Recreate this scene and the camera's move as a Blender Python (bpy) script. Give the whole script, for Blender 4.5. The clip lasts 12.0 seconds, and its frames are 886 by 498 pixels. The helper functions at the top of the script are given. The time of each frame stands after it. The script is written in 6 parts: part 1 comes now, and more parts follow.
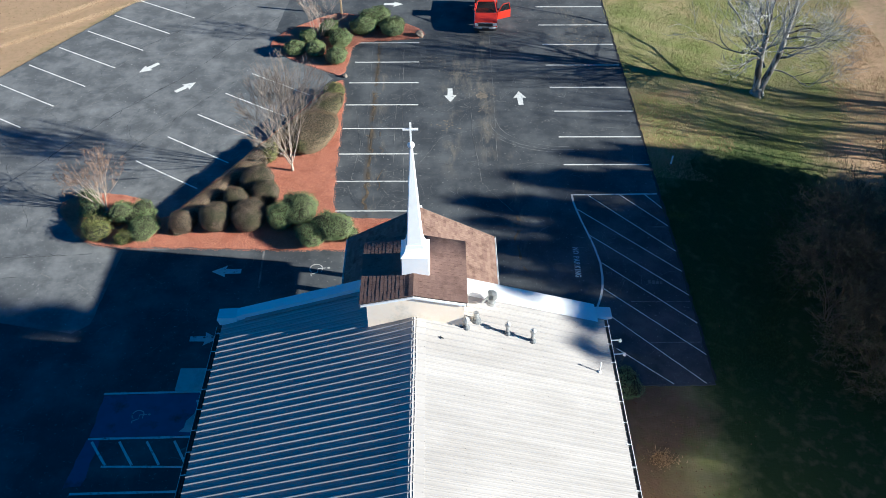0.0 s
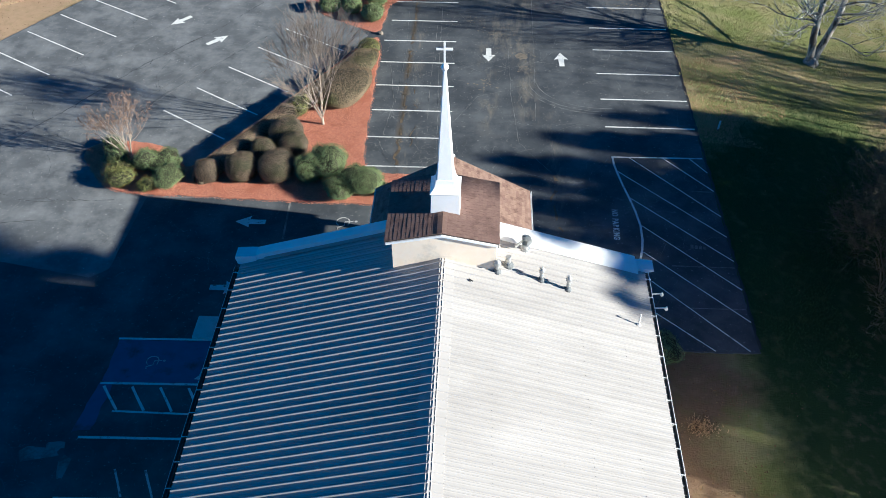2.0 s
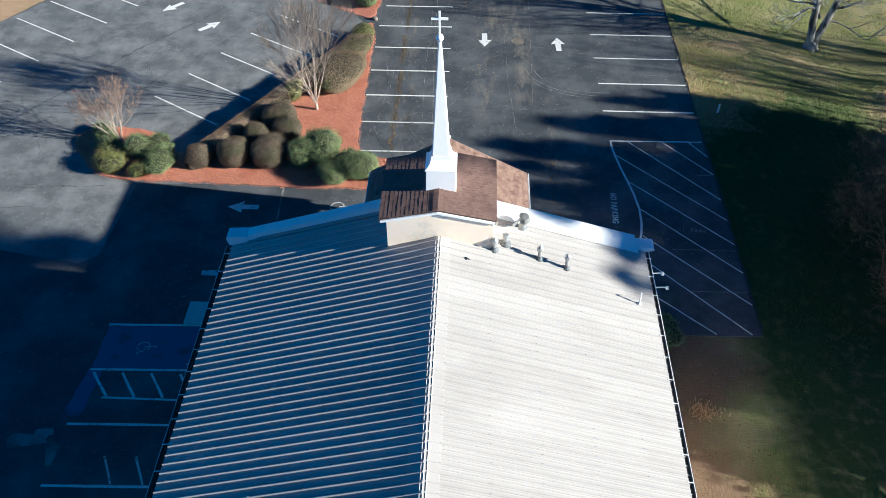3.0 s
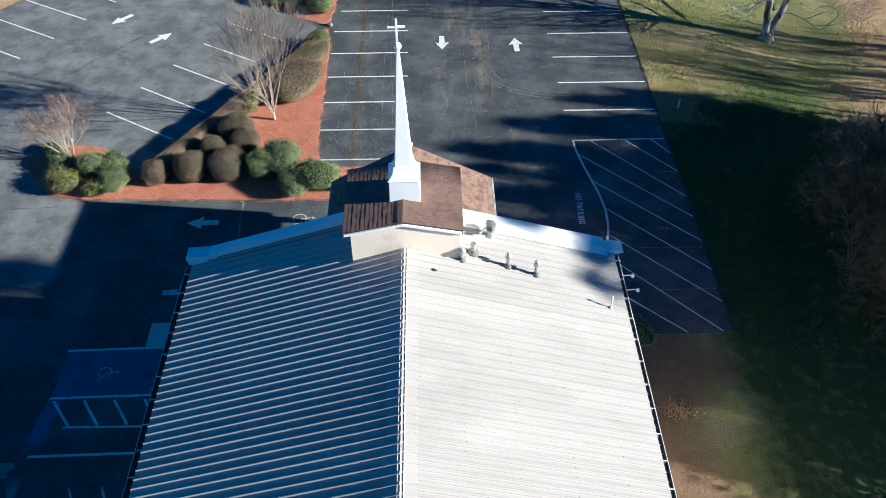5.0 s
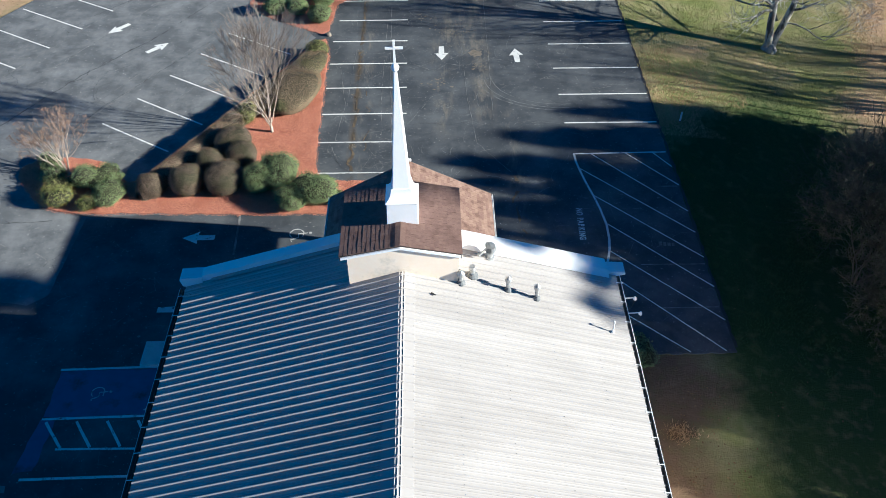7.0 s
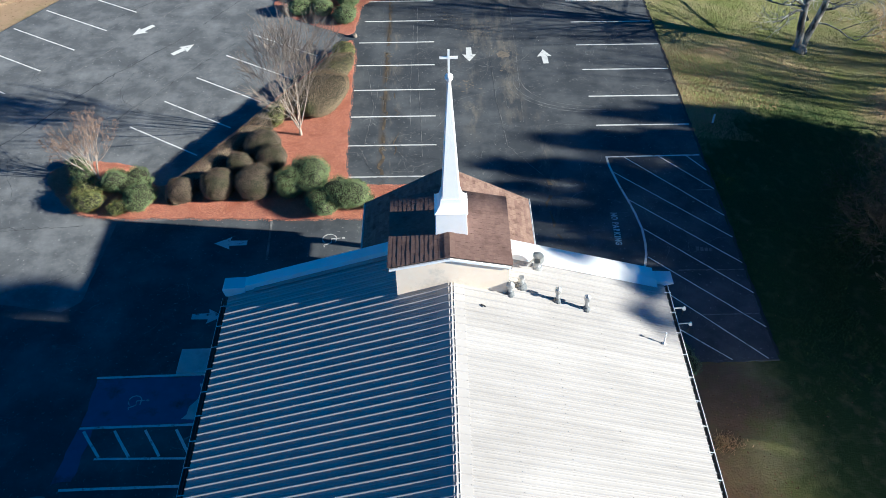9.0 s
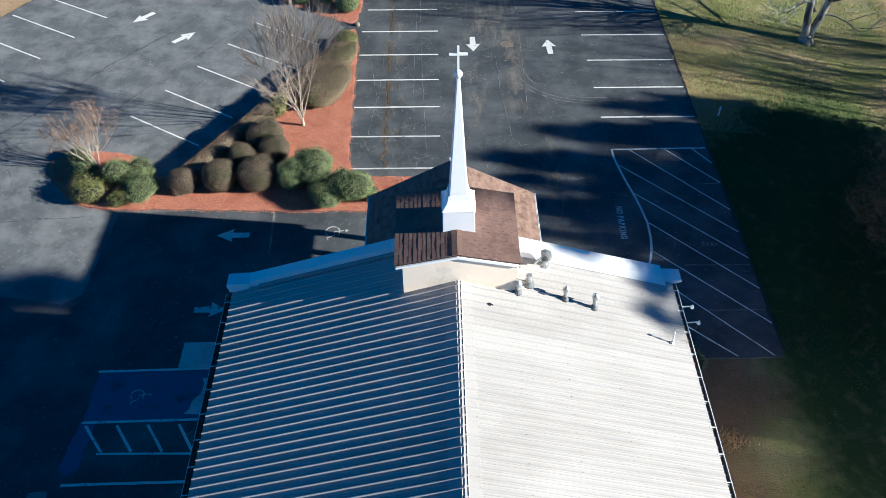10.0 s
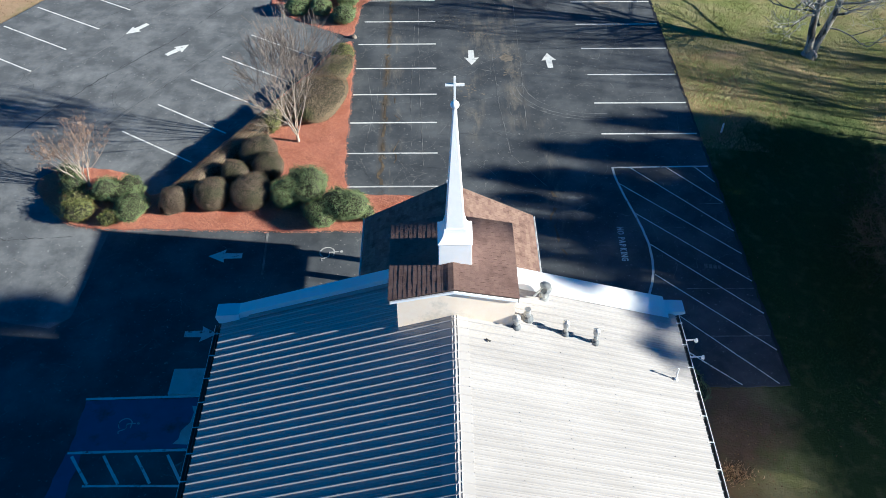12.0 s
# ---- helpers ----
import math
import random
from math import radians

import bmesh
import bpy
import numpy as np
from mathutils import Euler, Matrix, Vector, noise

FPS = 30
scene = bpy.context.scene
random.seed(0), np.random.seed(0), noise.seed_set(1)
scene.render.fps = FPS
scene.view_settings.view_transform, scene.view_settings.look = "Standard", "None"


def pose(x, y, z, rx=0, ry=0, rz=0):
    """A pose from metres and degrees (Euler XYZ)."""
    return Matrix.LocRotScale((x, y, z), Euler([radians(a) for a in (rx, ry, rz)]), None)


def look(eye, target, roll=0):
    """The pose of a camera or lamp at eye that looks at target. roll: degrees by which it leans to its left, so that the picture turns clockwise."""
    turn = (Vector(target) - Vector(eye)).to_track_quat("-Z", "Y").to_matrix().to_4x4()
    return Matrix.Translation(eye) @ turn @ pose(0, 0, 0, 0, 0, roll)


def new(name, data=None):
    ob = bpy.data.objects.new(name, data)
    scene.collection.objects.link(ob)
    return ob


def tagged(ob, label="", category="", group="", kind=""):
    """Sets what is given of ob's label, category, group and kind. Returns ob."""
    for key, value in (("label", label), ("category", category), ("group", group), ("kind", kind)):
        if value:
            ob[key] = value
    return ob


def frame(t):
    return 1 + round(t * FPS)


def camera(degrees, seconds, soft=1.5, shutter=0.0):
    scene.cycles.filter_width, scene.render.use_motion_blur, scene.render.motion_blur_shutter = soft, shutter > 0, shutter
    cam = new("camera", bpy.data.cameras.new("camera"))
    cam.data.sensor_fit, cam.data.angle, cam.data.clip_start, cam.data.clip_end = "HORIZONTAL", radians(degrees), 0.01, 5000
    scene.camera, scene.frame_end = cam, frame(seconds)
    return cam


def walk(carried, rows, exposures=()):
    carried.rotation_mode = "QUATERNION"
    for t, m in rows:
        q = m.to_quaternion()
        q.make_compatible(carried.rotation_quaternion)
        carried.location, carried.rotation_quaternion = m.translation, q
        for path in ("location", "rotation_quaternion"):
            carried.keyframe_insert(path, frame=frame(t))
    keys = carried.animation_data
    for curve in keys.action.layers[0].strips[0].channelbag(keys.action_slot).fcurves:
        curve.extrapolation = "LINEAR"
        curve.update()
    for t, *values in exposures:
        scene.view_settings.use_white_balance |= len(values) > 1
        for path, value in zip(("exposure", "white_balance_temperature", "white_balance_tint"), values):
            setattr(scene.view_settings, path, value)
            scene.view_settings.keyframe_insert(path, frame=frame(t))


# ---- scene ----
cam = camera(52.5, 12.0, soft=0.6)
PATH = [
    (0, (1.096, 0.196, 32.192), (1.076, 15.130, 18.889), -0.7),
    (0.5, (1.104, 0.307, 31.616), (0.604, 15.208, 18.286), -0.6),
    (1, (1.149, 0.376, 30.894), (0.439, 15.249, 17.541), -0.5),
    (1.5, (1.185, 0.416, 30.212), (0.465, 15.284, 16.854), -0.5),
    (2, (1.156, 0.416, 29.422), (0.406, 15.254, 16.033), -0.6),
    (2.5, (1.178, 0.432, 28.714), (0.398, 15.241, 15.294), -0.6),
    (4.5, (1.085, 0.979, 28.285), (1.135, 15.799, 14.855), -1.0),
    (5, (1.110, 1.211, 28.319), (1.210, 16.026, 14.884), -1.1),
    (5.5, (1.104, 1.492, 28.371), (1.214, 16.312, 14.941), -1.1),
    (6, (1.121, 1.781, 28.413), (1.231, 16.611, 14.994), -1.1),
    (6.5, (1.146, 1.958, 28.458), (1.246, 16.797, 15.049), -1.1),
    (7, (1.175, 2.102, 28.432), (1.275, 16.941, 15.023), -1.0),
    (9, (-0.163, 2.742, 28.545), (-0.193, 17.509, 15.058), -1.4),
    (9.5, (-0.376, 2.977, 28.594), (-0.366, 17.519, 14.863), -1.1),
    (10, (-0.441, 3.229, 28.630), (-0.431, 17.770, 14.898), -1.0),
    (10.5, (-0.433, 3.422, 28.628), (-0.403, 17.963, 14.897), -0.9),
    (11, (-0.404, 3.640, 28.635), (-0.374, 18.186, 14.909), -0.9),
    (11.5, (-0.404, 3.985, 28.652), (-0.364, 18.516, 14.910), -0.8),
    (12, (-0.328, 4.566, 28.683), (-0.298, 19.121, 14.967), -0.8),
]
walk(cam, [(t, look(eye, target, roll)) for t, eye, target, roll in PATH], exposures=[(0, 1.53, 5020, 2), (12, 1.53, 5020, 2)])

# ---- light ----
# low winter sun from the right and slightly behind the camera
SUN_TURN, SUN_HEIGHT = 12.0, 17.9
to_sun = Vector((math.cos(radians(SUN_HEIGHT)) * math.cos(radians(SUN_TURN)),
                 -math.cos(radians(SUN_HEIGHT)) * math.sin(radians(SUN_TURN)),
                 math.sin(radians(SUN_HEIGHT))))
world = bpy.data.worlds.new("sky")
scene.world = world
world.use_nodes = True
sky = world.node_tree.nodes.new("ShaderNodeTexSky")
sky.sky_type = "NISHITA"
sky.sun_disc = False
sky.sun_elevation = radians(SUN_HEIGHT)
sky.sun_rotation = radians(90 + SUN_TURN)
sky.altitude, sky.air_density, sky.dust_density, sky.ozone_density = 200, 0.17, 0.0, 1.2
deep = world.node_tree.nodes.new("ShaderNodeMix")
deep.data_type, deep.blend_type = "RGBA", "MULTIPLY"
deep.inputs["Factor"].default_value = 1.0
tints = [i for i in deep.inputs if i.type == "RGBA"]
tints[1].default_value = (0.17, 1.12, 1.36, 1)
world.node_tree.links.new(sky.outputs[0], tints[0])
world.node_tree.links.new([o for o in deep.outputs if o.type == "RGBA"][0], world.node_tree.nodes["Background"].inputs[0])
world.node_tree.nodes["Background"].inputs[1].default_value = 0.064
sun = new("sun", bpy.data.lights.new("sun", "SUN"))
sun.data.energy, sun.data.angle, sun.data.color = 5.0, radians(0.53), (1.0, 0.812, 0.588)
sun.matrix_world = Matrix.Translation((60, -20, 40)) @ (-to_sun).to_track_quat("-Z", "Y").to_matrix().to_4x4()


# ---- materials ----
def material(name, base, other=None, scale=3.0, third=None, third_scale=0.6, cut=(0.5, 0.62), rough=(0.7, 0.9),
             metal=0.0, bump=0.2, bump_scale=40.0, deep=0.01, piece=0.0, island=0.0, spec=0.5, stretch=(1, 1, 1),
             speck=None, speck_scale=90.0, speck_cut=(0.66, 0.7), tracks=(), track_colour=(0.2, 0.16, 0.11), crazing=None):
    """A worn surface: two colours in grain, a third in blotches, fine specks, relief, and a shift per piece or island."""
    m = bpy.data.materials.new(name)
    m.use_nodes = True
    n, link = m.node_tree.nodes, m.node_tree.links.new
    skin = n["Principled BSDF"]
    place = n.new("ShaderNodeNewGeometry")
    wide = n.new("ShaderNodeVectorMath")
    wide.operation = "MULTIPLY"
    wide.inputs[1].default_value = stretch
    link(place.outputs["Position"], wide.inputs[0])

    def grain(size, detail=6.0, spread=0.6):
        g = n.new("ShaderNodeTexNoise")
        g.inputs["Scale"].default_value, g.inputs["Detail"].default_value = size, detail
        g.inputs["Roughness"].default_value = spread
        link(wide.outputs[0], g.inputs["Vector"])
        return g.outputs["Fac"]

    def ramp(value, low, high):
        r = n.new("ShaderNodeMapRange")
        r.inputs["From Min"].default_value, r.inputs["From Max"].default_value = low, high
        link(value, r.inputs["Value"])
        return r.outputs[0]

    def blend(fac, a, b):
        x = n.new("ShaderNodeMix")
        x.data_type = "RGBA"
        link(fac, x.inputs["Factor"])
        for socket, v in (("A", a), ("B", b)):
            s = [i for i in x.inputs if i.name == socket and i.type == "RGBA"][0]
            if isinstance(v, tuple):
                s.default_value = (*v, 1)
            else:
                link(v, s)
        return [o for o in x.outputs if o.type == "RGBA"][0]

    fine = grain(scale)
    colour = blend(ramp(fine, 0.3, 0.7), base, other or tuple(min(1, c * 1.25) for c in base))
    if third:
        colour = blend(ramp(grain(third_scale, 8.0, 0.65), *cut), colour, third)
    if speck:
        colour = blend(ramp(grain(speck_scale, 2.0), *speck_cut), colour, speck)
    if tracks:
        # sandy wheel tracks worn along the lane
        split = n.new("ShaderNodeSeparateXYZ")
        link(place.outputs["Position"], split.inputs[0])
        worn = n.new("ShaderNodeTexNoise")
        worn.inputs["Scale"].default_value, worn.inputs["Detail"].default_value = 1.0, 9.0
        worn.inputs["Roughness"].default_value = 0.7
        along = n.new("ShaderNodeVectorMath")
        along.operation = "MULTIPLY"
        along.inputs[1].default_value = (1.6, 0.45, 1.0)
        link(place.outputs["Position"], along.inputs[0])
        link(along.outputs[0], worn.inputs["Vector"])
        for x, half, y0, y1, low, *own in tracks:
            off = n.new("ShaderNodeMath")
            off.operation = "SUBTRACT"
            off.inputs[1].default_value = x
            link(split.outputs["X"], off.inputs[0])
            size = n.new("ShaderNodeMath")
            size.operation = "ABSOLUTE"
            link(off.outputs[0], size.inputs[0])
            near = ramp(size.outputs[0], half, 0.0)
            span = n.new("ShaderNodeMath")
            span.operation = "SUBTRACT"
            span.inputs[1].default_value = (y0 + y1) / 2
            link(split.outputs["Y"], span.inputs[0])
            reach = n.new("ShaderNodeMath")
            reach.operation = "ABSOLUTE"
            link(span.outputs[0], reach.inputs[0])
            within = ramp(reach.outputs[0], (y1 - y0) / 2, (y1 - y0) / 2 - 3)
            both = n.new("ShaderNodeMath")
            both.operation = "MULTIPLY"
            link(near, both.inputs[0])
            link(within, both.inputs[1])
            patchy = n.new("ShaderNodeMath")
            patchy.operation = "MULTIPLY"
            link(both.outputs[0], patchy.inputs[0])
            link(ramp(worn.outputs["Fac"], low, low + 0.16), patchy.inputs[1])
            colour = blend(patchy.outputs[0], colour, own[0] if own else track_colour)
    if crazing:
        # a patchy web of fine pale cracks, its cells bent by noise
        size, width, web_colour, low = crazing
        bent = n.new("ShaderNodeTexNoise")
        bent.inputs["Scale"].default_value, bent.inputs["Detail"].default_value = 0.9, 5.0
        link(place.outputs["Position"], bent.inputs["Vector"])
        push = n.new("ShaderNodeVectorMath")
        push.operation = "MULTIPLY_ADD"
        push.inputs[1].default_value = (1.6, 1.6, 0.0)
        link(bent.outputs["Color"], push.inputs[0])
        link(place.outputs["Position"], push.inputs[2])
        cells = n.new("ShaderNodeTexVoronoi")
        cells.feature = "DISTANCE_TO_EDGE"
        cells.inputs["Scale"].default_value = size
        link(push.outputs[0], cells.inputs["Vector"])
        web = n.new("ShaderNodeMath")
        web.operation = "MULTIPLY"
        link(ramp(cells.outputs["Distance"], width * size, 0.0), web.inputs[0])
        link(ramp(grain(0.55, 7.0, 0.7), low, low + 0.14), web.inputs[1])
        colour = blend(web.outputs[0], colour, web_colour)
    shift = None
    if piece or island:
        info = n.new("ShaderNodeObjectInfo") if piece else place
        shift = ramp(info.outputs["Random" if piece else "Random Per Island"], 0, 1)
        amount = piece or island
        hue = n.new("ShaderNodeHueSaturation")
        level = n.new("ShaderNodeMapRange")
        level.inputs["To Min"].default_value, level.inputs["To Max"].default_value = 1 - amount, 1 + amount
        link(shift, level.inputs["Value"])
        link(level.outputs[0], hue.inputs["Value"])
        tint = n.new("ShaderNodeMapRange")
        tint.inputs["To Min"].default_value, tint.inputs["To Max"].default_value = 0.5 - amount * 0.04, 0.5 + amount * 0.04
        link(shift, tint.inputs["Value"])
        link(tint.outputs[0], hue.inputs["Hue"])
        link(colour, hue.inputs["Color"])
        colour = hue.outputs[0]
    link(colour, skin.inputs["Base Color"])
    gloss = n.new("ShaderNodeMapRange")
    gloss.inputs["To Min"].default_value, gloss.inputs["To Max"].default_value = rough
    link(fine, gloss.inputs["Value"])
    link(gloss.outputs[0], skin.inputs["Roughness"])
    skin.inputs["Metallic"].default_value = metal
    skin.inputs["Specular IOR Level"].default_value = spec
    if bump:
        b = n.new("ShaderNodeBump")
        b.inputs["Strength"].default_value, b.inputs["Distance"].default_value = bump, deep
        link(grain(bump_scale), b.inputs["Height"])
        link(b.outputs[0], skin.inputs["Normal"])
    return m


M = {
    "white_metal": material("painted_white_metal", (0.408, 0.386, 0.373), (0.45, 0.426, 0.413), 1.5, (0.362, 0.34, 0.327), 0.5, (0.5, 0.72), (0.34, 0.48), bump=0.05, bump_scale=8, deep=0.004, piece=0.05, stretch=(0.25, 1, 1), spec=0.22),
    "trim": material("white_trim", (0.92, 0.92, 0.915), (0.87, 0.87, 0.865), 4, rough=(0.35, 0.5), bump=0.05),
    "cream": material("cream_stucco", (0.9, 0.745, 0.58), (0.92, 0.795, 0.64), 5, (0.66, 0.57, 0.45), 0.9, (0.55, 0.7), (0.8, 0.95), bump=0.5, bump_scale=60, deep=0.006),
    "steel": material("galvanised_steel", (0.55, 0.56, 0.56), (0.42, 0.43, 0.43), 6, rough=(0.35, 0.55), metal=0.7, bump=0.05),
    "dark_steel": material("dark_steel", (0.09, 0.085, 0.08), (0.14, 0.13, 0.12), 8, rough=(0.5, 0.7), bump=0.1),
    "screw": material("weathered_screw_heads", (0.2, 0.2, 0.2), (0.34, 0.33, 0.32), 5, rough=(0.5, 0.7), bump=0, island=0.3),
    "rubber": material("grey_rubber", (0.12, 0.13, 0.14), (0.18, 0.19, 0.2), 12, rough=(0.6, 0.8)),
    "shingle": material("brown_shingle", (0.16, 0.1, 0.084), (0.2, 0.13, 0.11), 9, (0.132, 0.082, 0.07), 2.2, (0.5, 0.65), (0.85, 0.97), bump=0.6, bump_scale=140, deep=0.005, piece=0.06, spec=0.2),
    "shingle_far": material("tan_brown_shingle", (0.2, 0.13, 0.103), (0.255, 0.172, 0.14), 9, (0.145, 0.092, 0.074), 2.2, (0.5, 0.65), (0.85, 0.97), bump=0.6, bump_scale=140, deep=0.005, piece=0.16, spec=0.06),
    "shingle_far_rest": material("tan_shingle_courses", (0.2, 0.13, 0.103), (0.255, 0.172, 0.14), 9, (0.145, 0.092, 0.074), 2.2, (0.5, 0.65), (0.85, 0.97), bump=0.6, bump_scale=140, deep=0.005, island=0.16, spec=0.06),
    "shingle_rest": material("brown_shingle_courses", (0.16, 0.102, 0.084), (0.205, 0.135, 0.112), 9, (0.125, 0.078, 0.064), 2.2, (0.5, 0.65), (0.85, 0.97), bump=0.6, bump_scale=140, deep=0.005, island=0.1, spec=0.2),
    "felt": material("roof_underlay", (0.05, 0.04, 0.035), (0.07, 0.055, 0.05), 10),
    "asphalt": material("sealed_asphalt", (0.055, 0.061, 0.07), (0.077, 0.084, 0.094), 1.3, (0.134, 0.142, 0.15), 0.35, (0.44, 0.68), (0.72, 0.9), bump=0.5, bump_scale=55, deep=0.008, spec=0.15, crazing=(0.55, 0.014, (0.25, 0.25, 0.24), 0.5), speck=(0.24, 0.24, 0.235), speck_scale=6, speck_cut=(0.64, 0.74), tracks=((3.9, 0.9, 43, 62, 0.44), (1.6, 0.9, 42, 60, 0.5), (2.6, 1.8, 51, 59, 0.45), (-3.4, 0.3, 36, 60, 0.43, (0.1, 0.075, 0.048)), (-3.34, 0.15, 36, 60, 0.46, (0.04, 0.032, 0.022)), (-2.9, 0.7, 38, 59, 0.52), (10.5, 2.2, 54, 66, 0.52), (5.3, 0.6, 34, 46, 0.48)), track_colour=(0.2, 0.182, 0.155)),
    "grey_lot": material("weathered_grey_asphalt", (0.114, 0.12, 0.128), (0.164, 0.171, 0.178), 0.9, (0.27, 0.277, 0.282), 0.45, (0.44, 0.76), (0.75, 0.92), bump=0.5, bump_scale=55, deep=0.008, spec=0.15, crazing=(0.3, 0.012, (0.3, 0.3, 0.3), 0.54), speck=(0.36, 0.36, 0.36), speck_scale=6, speck_cut=(0.65, 0.74)),
    "thicket_leaf": material("thicket_leaves", (0.085, 0.088, 0.038), (0.15, 0.142, 0.07), 3, rough=(0.6, 0.8), bump=0, island=0.5),
    "pale_crack": material("pale_crack_dust", (0.19, 0.19, 0.188), (0.27, 0.27, 0.265), 4, (0.1, 0.102, 0.106), 1.5, (0.45, 0.6), rough=(0.85, 0.95)),
    "seal": material("crack_seal", (0.012, 0.012, 0.014), (0.03, 0.03, 0.032), 6, rough=(0.45, 0.7), bump=0.2),
    "olive_stain": material("faded_rusty_stain", (0.15, 0.125, 0.095), (0.23, 0.195, 0.15), 4, (0.075, 0.07, 0.06), 1.6, (0.5, 0.6), (0.7, 0.9), bump=0.3),
    "mass": material("brown_green_hedge_leaves", (0.2, 0.15, 0.095), (0.27, 0.21, 0.14), 2, (0.13, 0.125, 0.055), 0.5, (0.52, 0.62), (0.6, 0.8), bump=0, island=0.35, spec=0.3),
    "brown_seed": material("dry_brown_seed_heads", (0.175, 0.115, 0.085), (0.245, 0.17, 0.13), 5, bump=0, island=0.35),
    # green blades with the hollow's shade put into their colour
    "shaded_green_blade": material("shade_darkened_grass_blades", (0.046, 0.078, 0.028), (0.07, 0.108, 0.038), 0.5, rough=(0.8, 0.95), bump=0, island=0.25, spec=0.1),
    "rust": material("oily_brown_stain", (0.06, 0.048, 0.034), (0.105, 0.08, 0.052), 3, (0.15, 0.11, 0.065), 1.2, (0.5, 0.6), (0.6, 0.85), bump=0.3),
    "line": material("worn_road_paint", (0.8, 0.8, 0.775), (0.68, 0.68, 0.655), 5, (0.12, 0.12, 0.125), 3.5, (0.58, 0.68), (0.7, 0.85), bump=0.3, bump_scale=60, deep=0.004),
    "old_line": material("flaking_road_paint", (0.64, 0.64, 0.63), (0.54, 0.54, 0.53), 5, (0.08, 0.082, 0.088), 3.0, (0.55, 0.64), (0.7, 0.85), bump=0.3, bump_scale=60, deep=0.004),
    "faint_line": material("nearly_worn_off_paint", (0.5, 0.5, 0.49), (0.4, 0.4, 0.39), 5, (0.09, 0.092, 0.098), 2.6, (0.54, 0.66), (0.7, 0.85), bump=0.3, bump_scale=60, deep=0.004),
    "blue_paint": material("blue_stall_paint", (0.05, 0.1, 0.19), (0.07, 0.125, 0.23), 2, (0.05, 0.06, 0.075), 0.9, (0.54, 0.68), (0.7, 0.9), bump=0.4, bump_scale=55),
    "concrete": material("pale_concrete", (0.5, 0.5, 0.48), (0.6, 0.59, 0.57), 3, (0.38, 0.38, 0.36), 0.9, (0.5, 0.65), bump=0.3),
    "mulch": material("red_mulch_bed", (0.42, 0.165, 0.115), (0.52, 0.22, 0.155), 14, (0.34, 0.125, 0.085), 0.8, (0.5, 0.65), (0.9, 1.0), bump=1.0, bump_scale=45, deep=0.03),
    "chip": material("red_mulch_chips", (0.58, 0.226, 0.145), (0.7, 0.33, 0.22), 6, (0.47, 0.172, 0.11), 0.7, (0.5, 0.65), rough=(0.9, 1.0), bump=0, island=0.2, spec=0.15),
    "holly": material("holly_leaves", (0.125, 0.162, 0.068), (0.185, 0.225, 0.1), 2.5, rough=(0.55, 0.75), bump=0, island=0.28, spec=0.3),
    "yellow": material("yellow_green_leaves", (0.125, 0.135, 0.034), (0.185, 0.182, 0.055), 2.5, rough=(0.45, 0.65), bump=0, island=0.4),
    "boxwood": material("winter_bronzed_leaves", (0.125, 0.093, 0.067), (0.18, 0.138, 0.1), 2.5, (0.1, 0.09, 0.052), 1.1, (0.5, 0.6), (0.55, 0.75), bump=0, island=0.35, spec=0.35),
    "hedge": material("brown_hedge_leaves", (0.235, 0.175, 0.12), (0.32, 0.245, 0.175), 2, (0.14, 0.125, 0.065), 0.5, (0.56, 0.66), (0.6, 0.8), bump=0, island=0.35, spec=0.3),
    "shaded_core": material("shaded_bush_core", (0.02, 0.022, 0.012), (0.04, 0.035, 0.02), 8, rough=(0.9, 1), bump=0.6, bump_scale=30, deep=0.03),
    "pale_bark": material("pale_smooth_bark", (0.38, 0.31, 0.255), (0.48, 0.41, 0.345), 7, (0.2, 0.145, 0.11), 3, (0.5, 0.62), bump=0.3),
    "twig": material("thin_twigs", (0.18, 0.148, 0.122), (0.25, 0.208, 0.175), 5, bump=0),
    "red_twig": material("seed_head_twigs", (0.22, 0.1, 0.065), (0.3, 0.16, 0.1), 5, bump=0, island=0.3),
    "grey_bark": material("grey_lichen_bark", (0.28, 0.27, 0.25), (0.42, 0.41, 0.38), 5, (0.07, 0.066, 0.06), 2, (0.48, 0.6), (0.85, 1), bump=0.8, bump_scale=18, deep=0.03, stretch=(1, 1, 0.4)),
    "grey_twig": material("grey_twigs", (0.42, 0.41, 0.39), (0.54, 0.53, 0.5), 5, bump=0),
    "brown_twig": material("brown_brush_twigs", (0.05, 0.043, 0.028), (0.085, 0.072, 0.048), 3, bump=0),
    "pine": material("pine_needles", (0.03, 0.055, 0.02), (0.05, 0.08, 0.03), 2, bump=0, island=0.4),
    "red_paint": material("red_car_paint", (0.46, 0.028, 0.014), (0.5, 0.034, 0.017), 3, rough=(0.2, 0.3), bump=0),
    "black": material("black_plastic", (0.02, 0.02, 0.022), (0.03, 0.03, 0.032), 10, rough=(0.4, 0.6), bump=0),
    "tyre": material("tyre_rubber", (0.02, 0.02, 0.02), (0.035, 0.035, 0.035), 10, rough=(0.8, 0.95)),
    "lens": material("headlight_lens", (0.62, 0.63, 0.64), (0.5, 0.5, 0.5), 9, rough=(0.1, 0.2), bump=0),
    "bumper": material("silver_bumper", (0.5, 0.53, 0.56), (0.42, 0.44, 0.47), 5, rough=(0.25, 0.4), metal=0.3, bump=0),
    "chrome": material("chrome", (0.7, 0.7, 0.72), (0.6, 0.6, 0.62), 5, rough=(0.12, 0.25), metal=1.0, bump=0),
    "seat": material("grey_seat_cloth", (0.12, 0.12, 0.125), (0.17, 0.17, 0.175), 20),
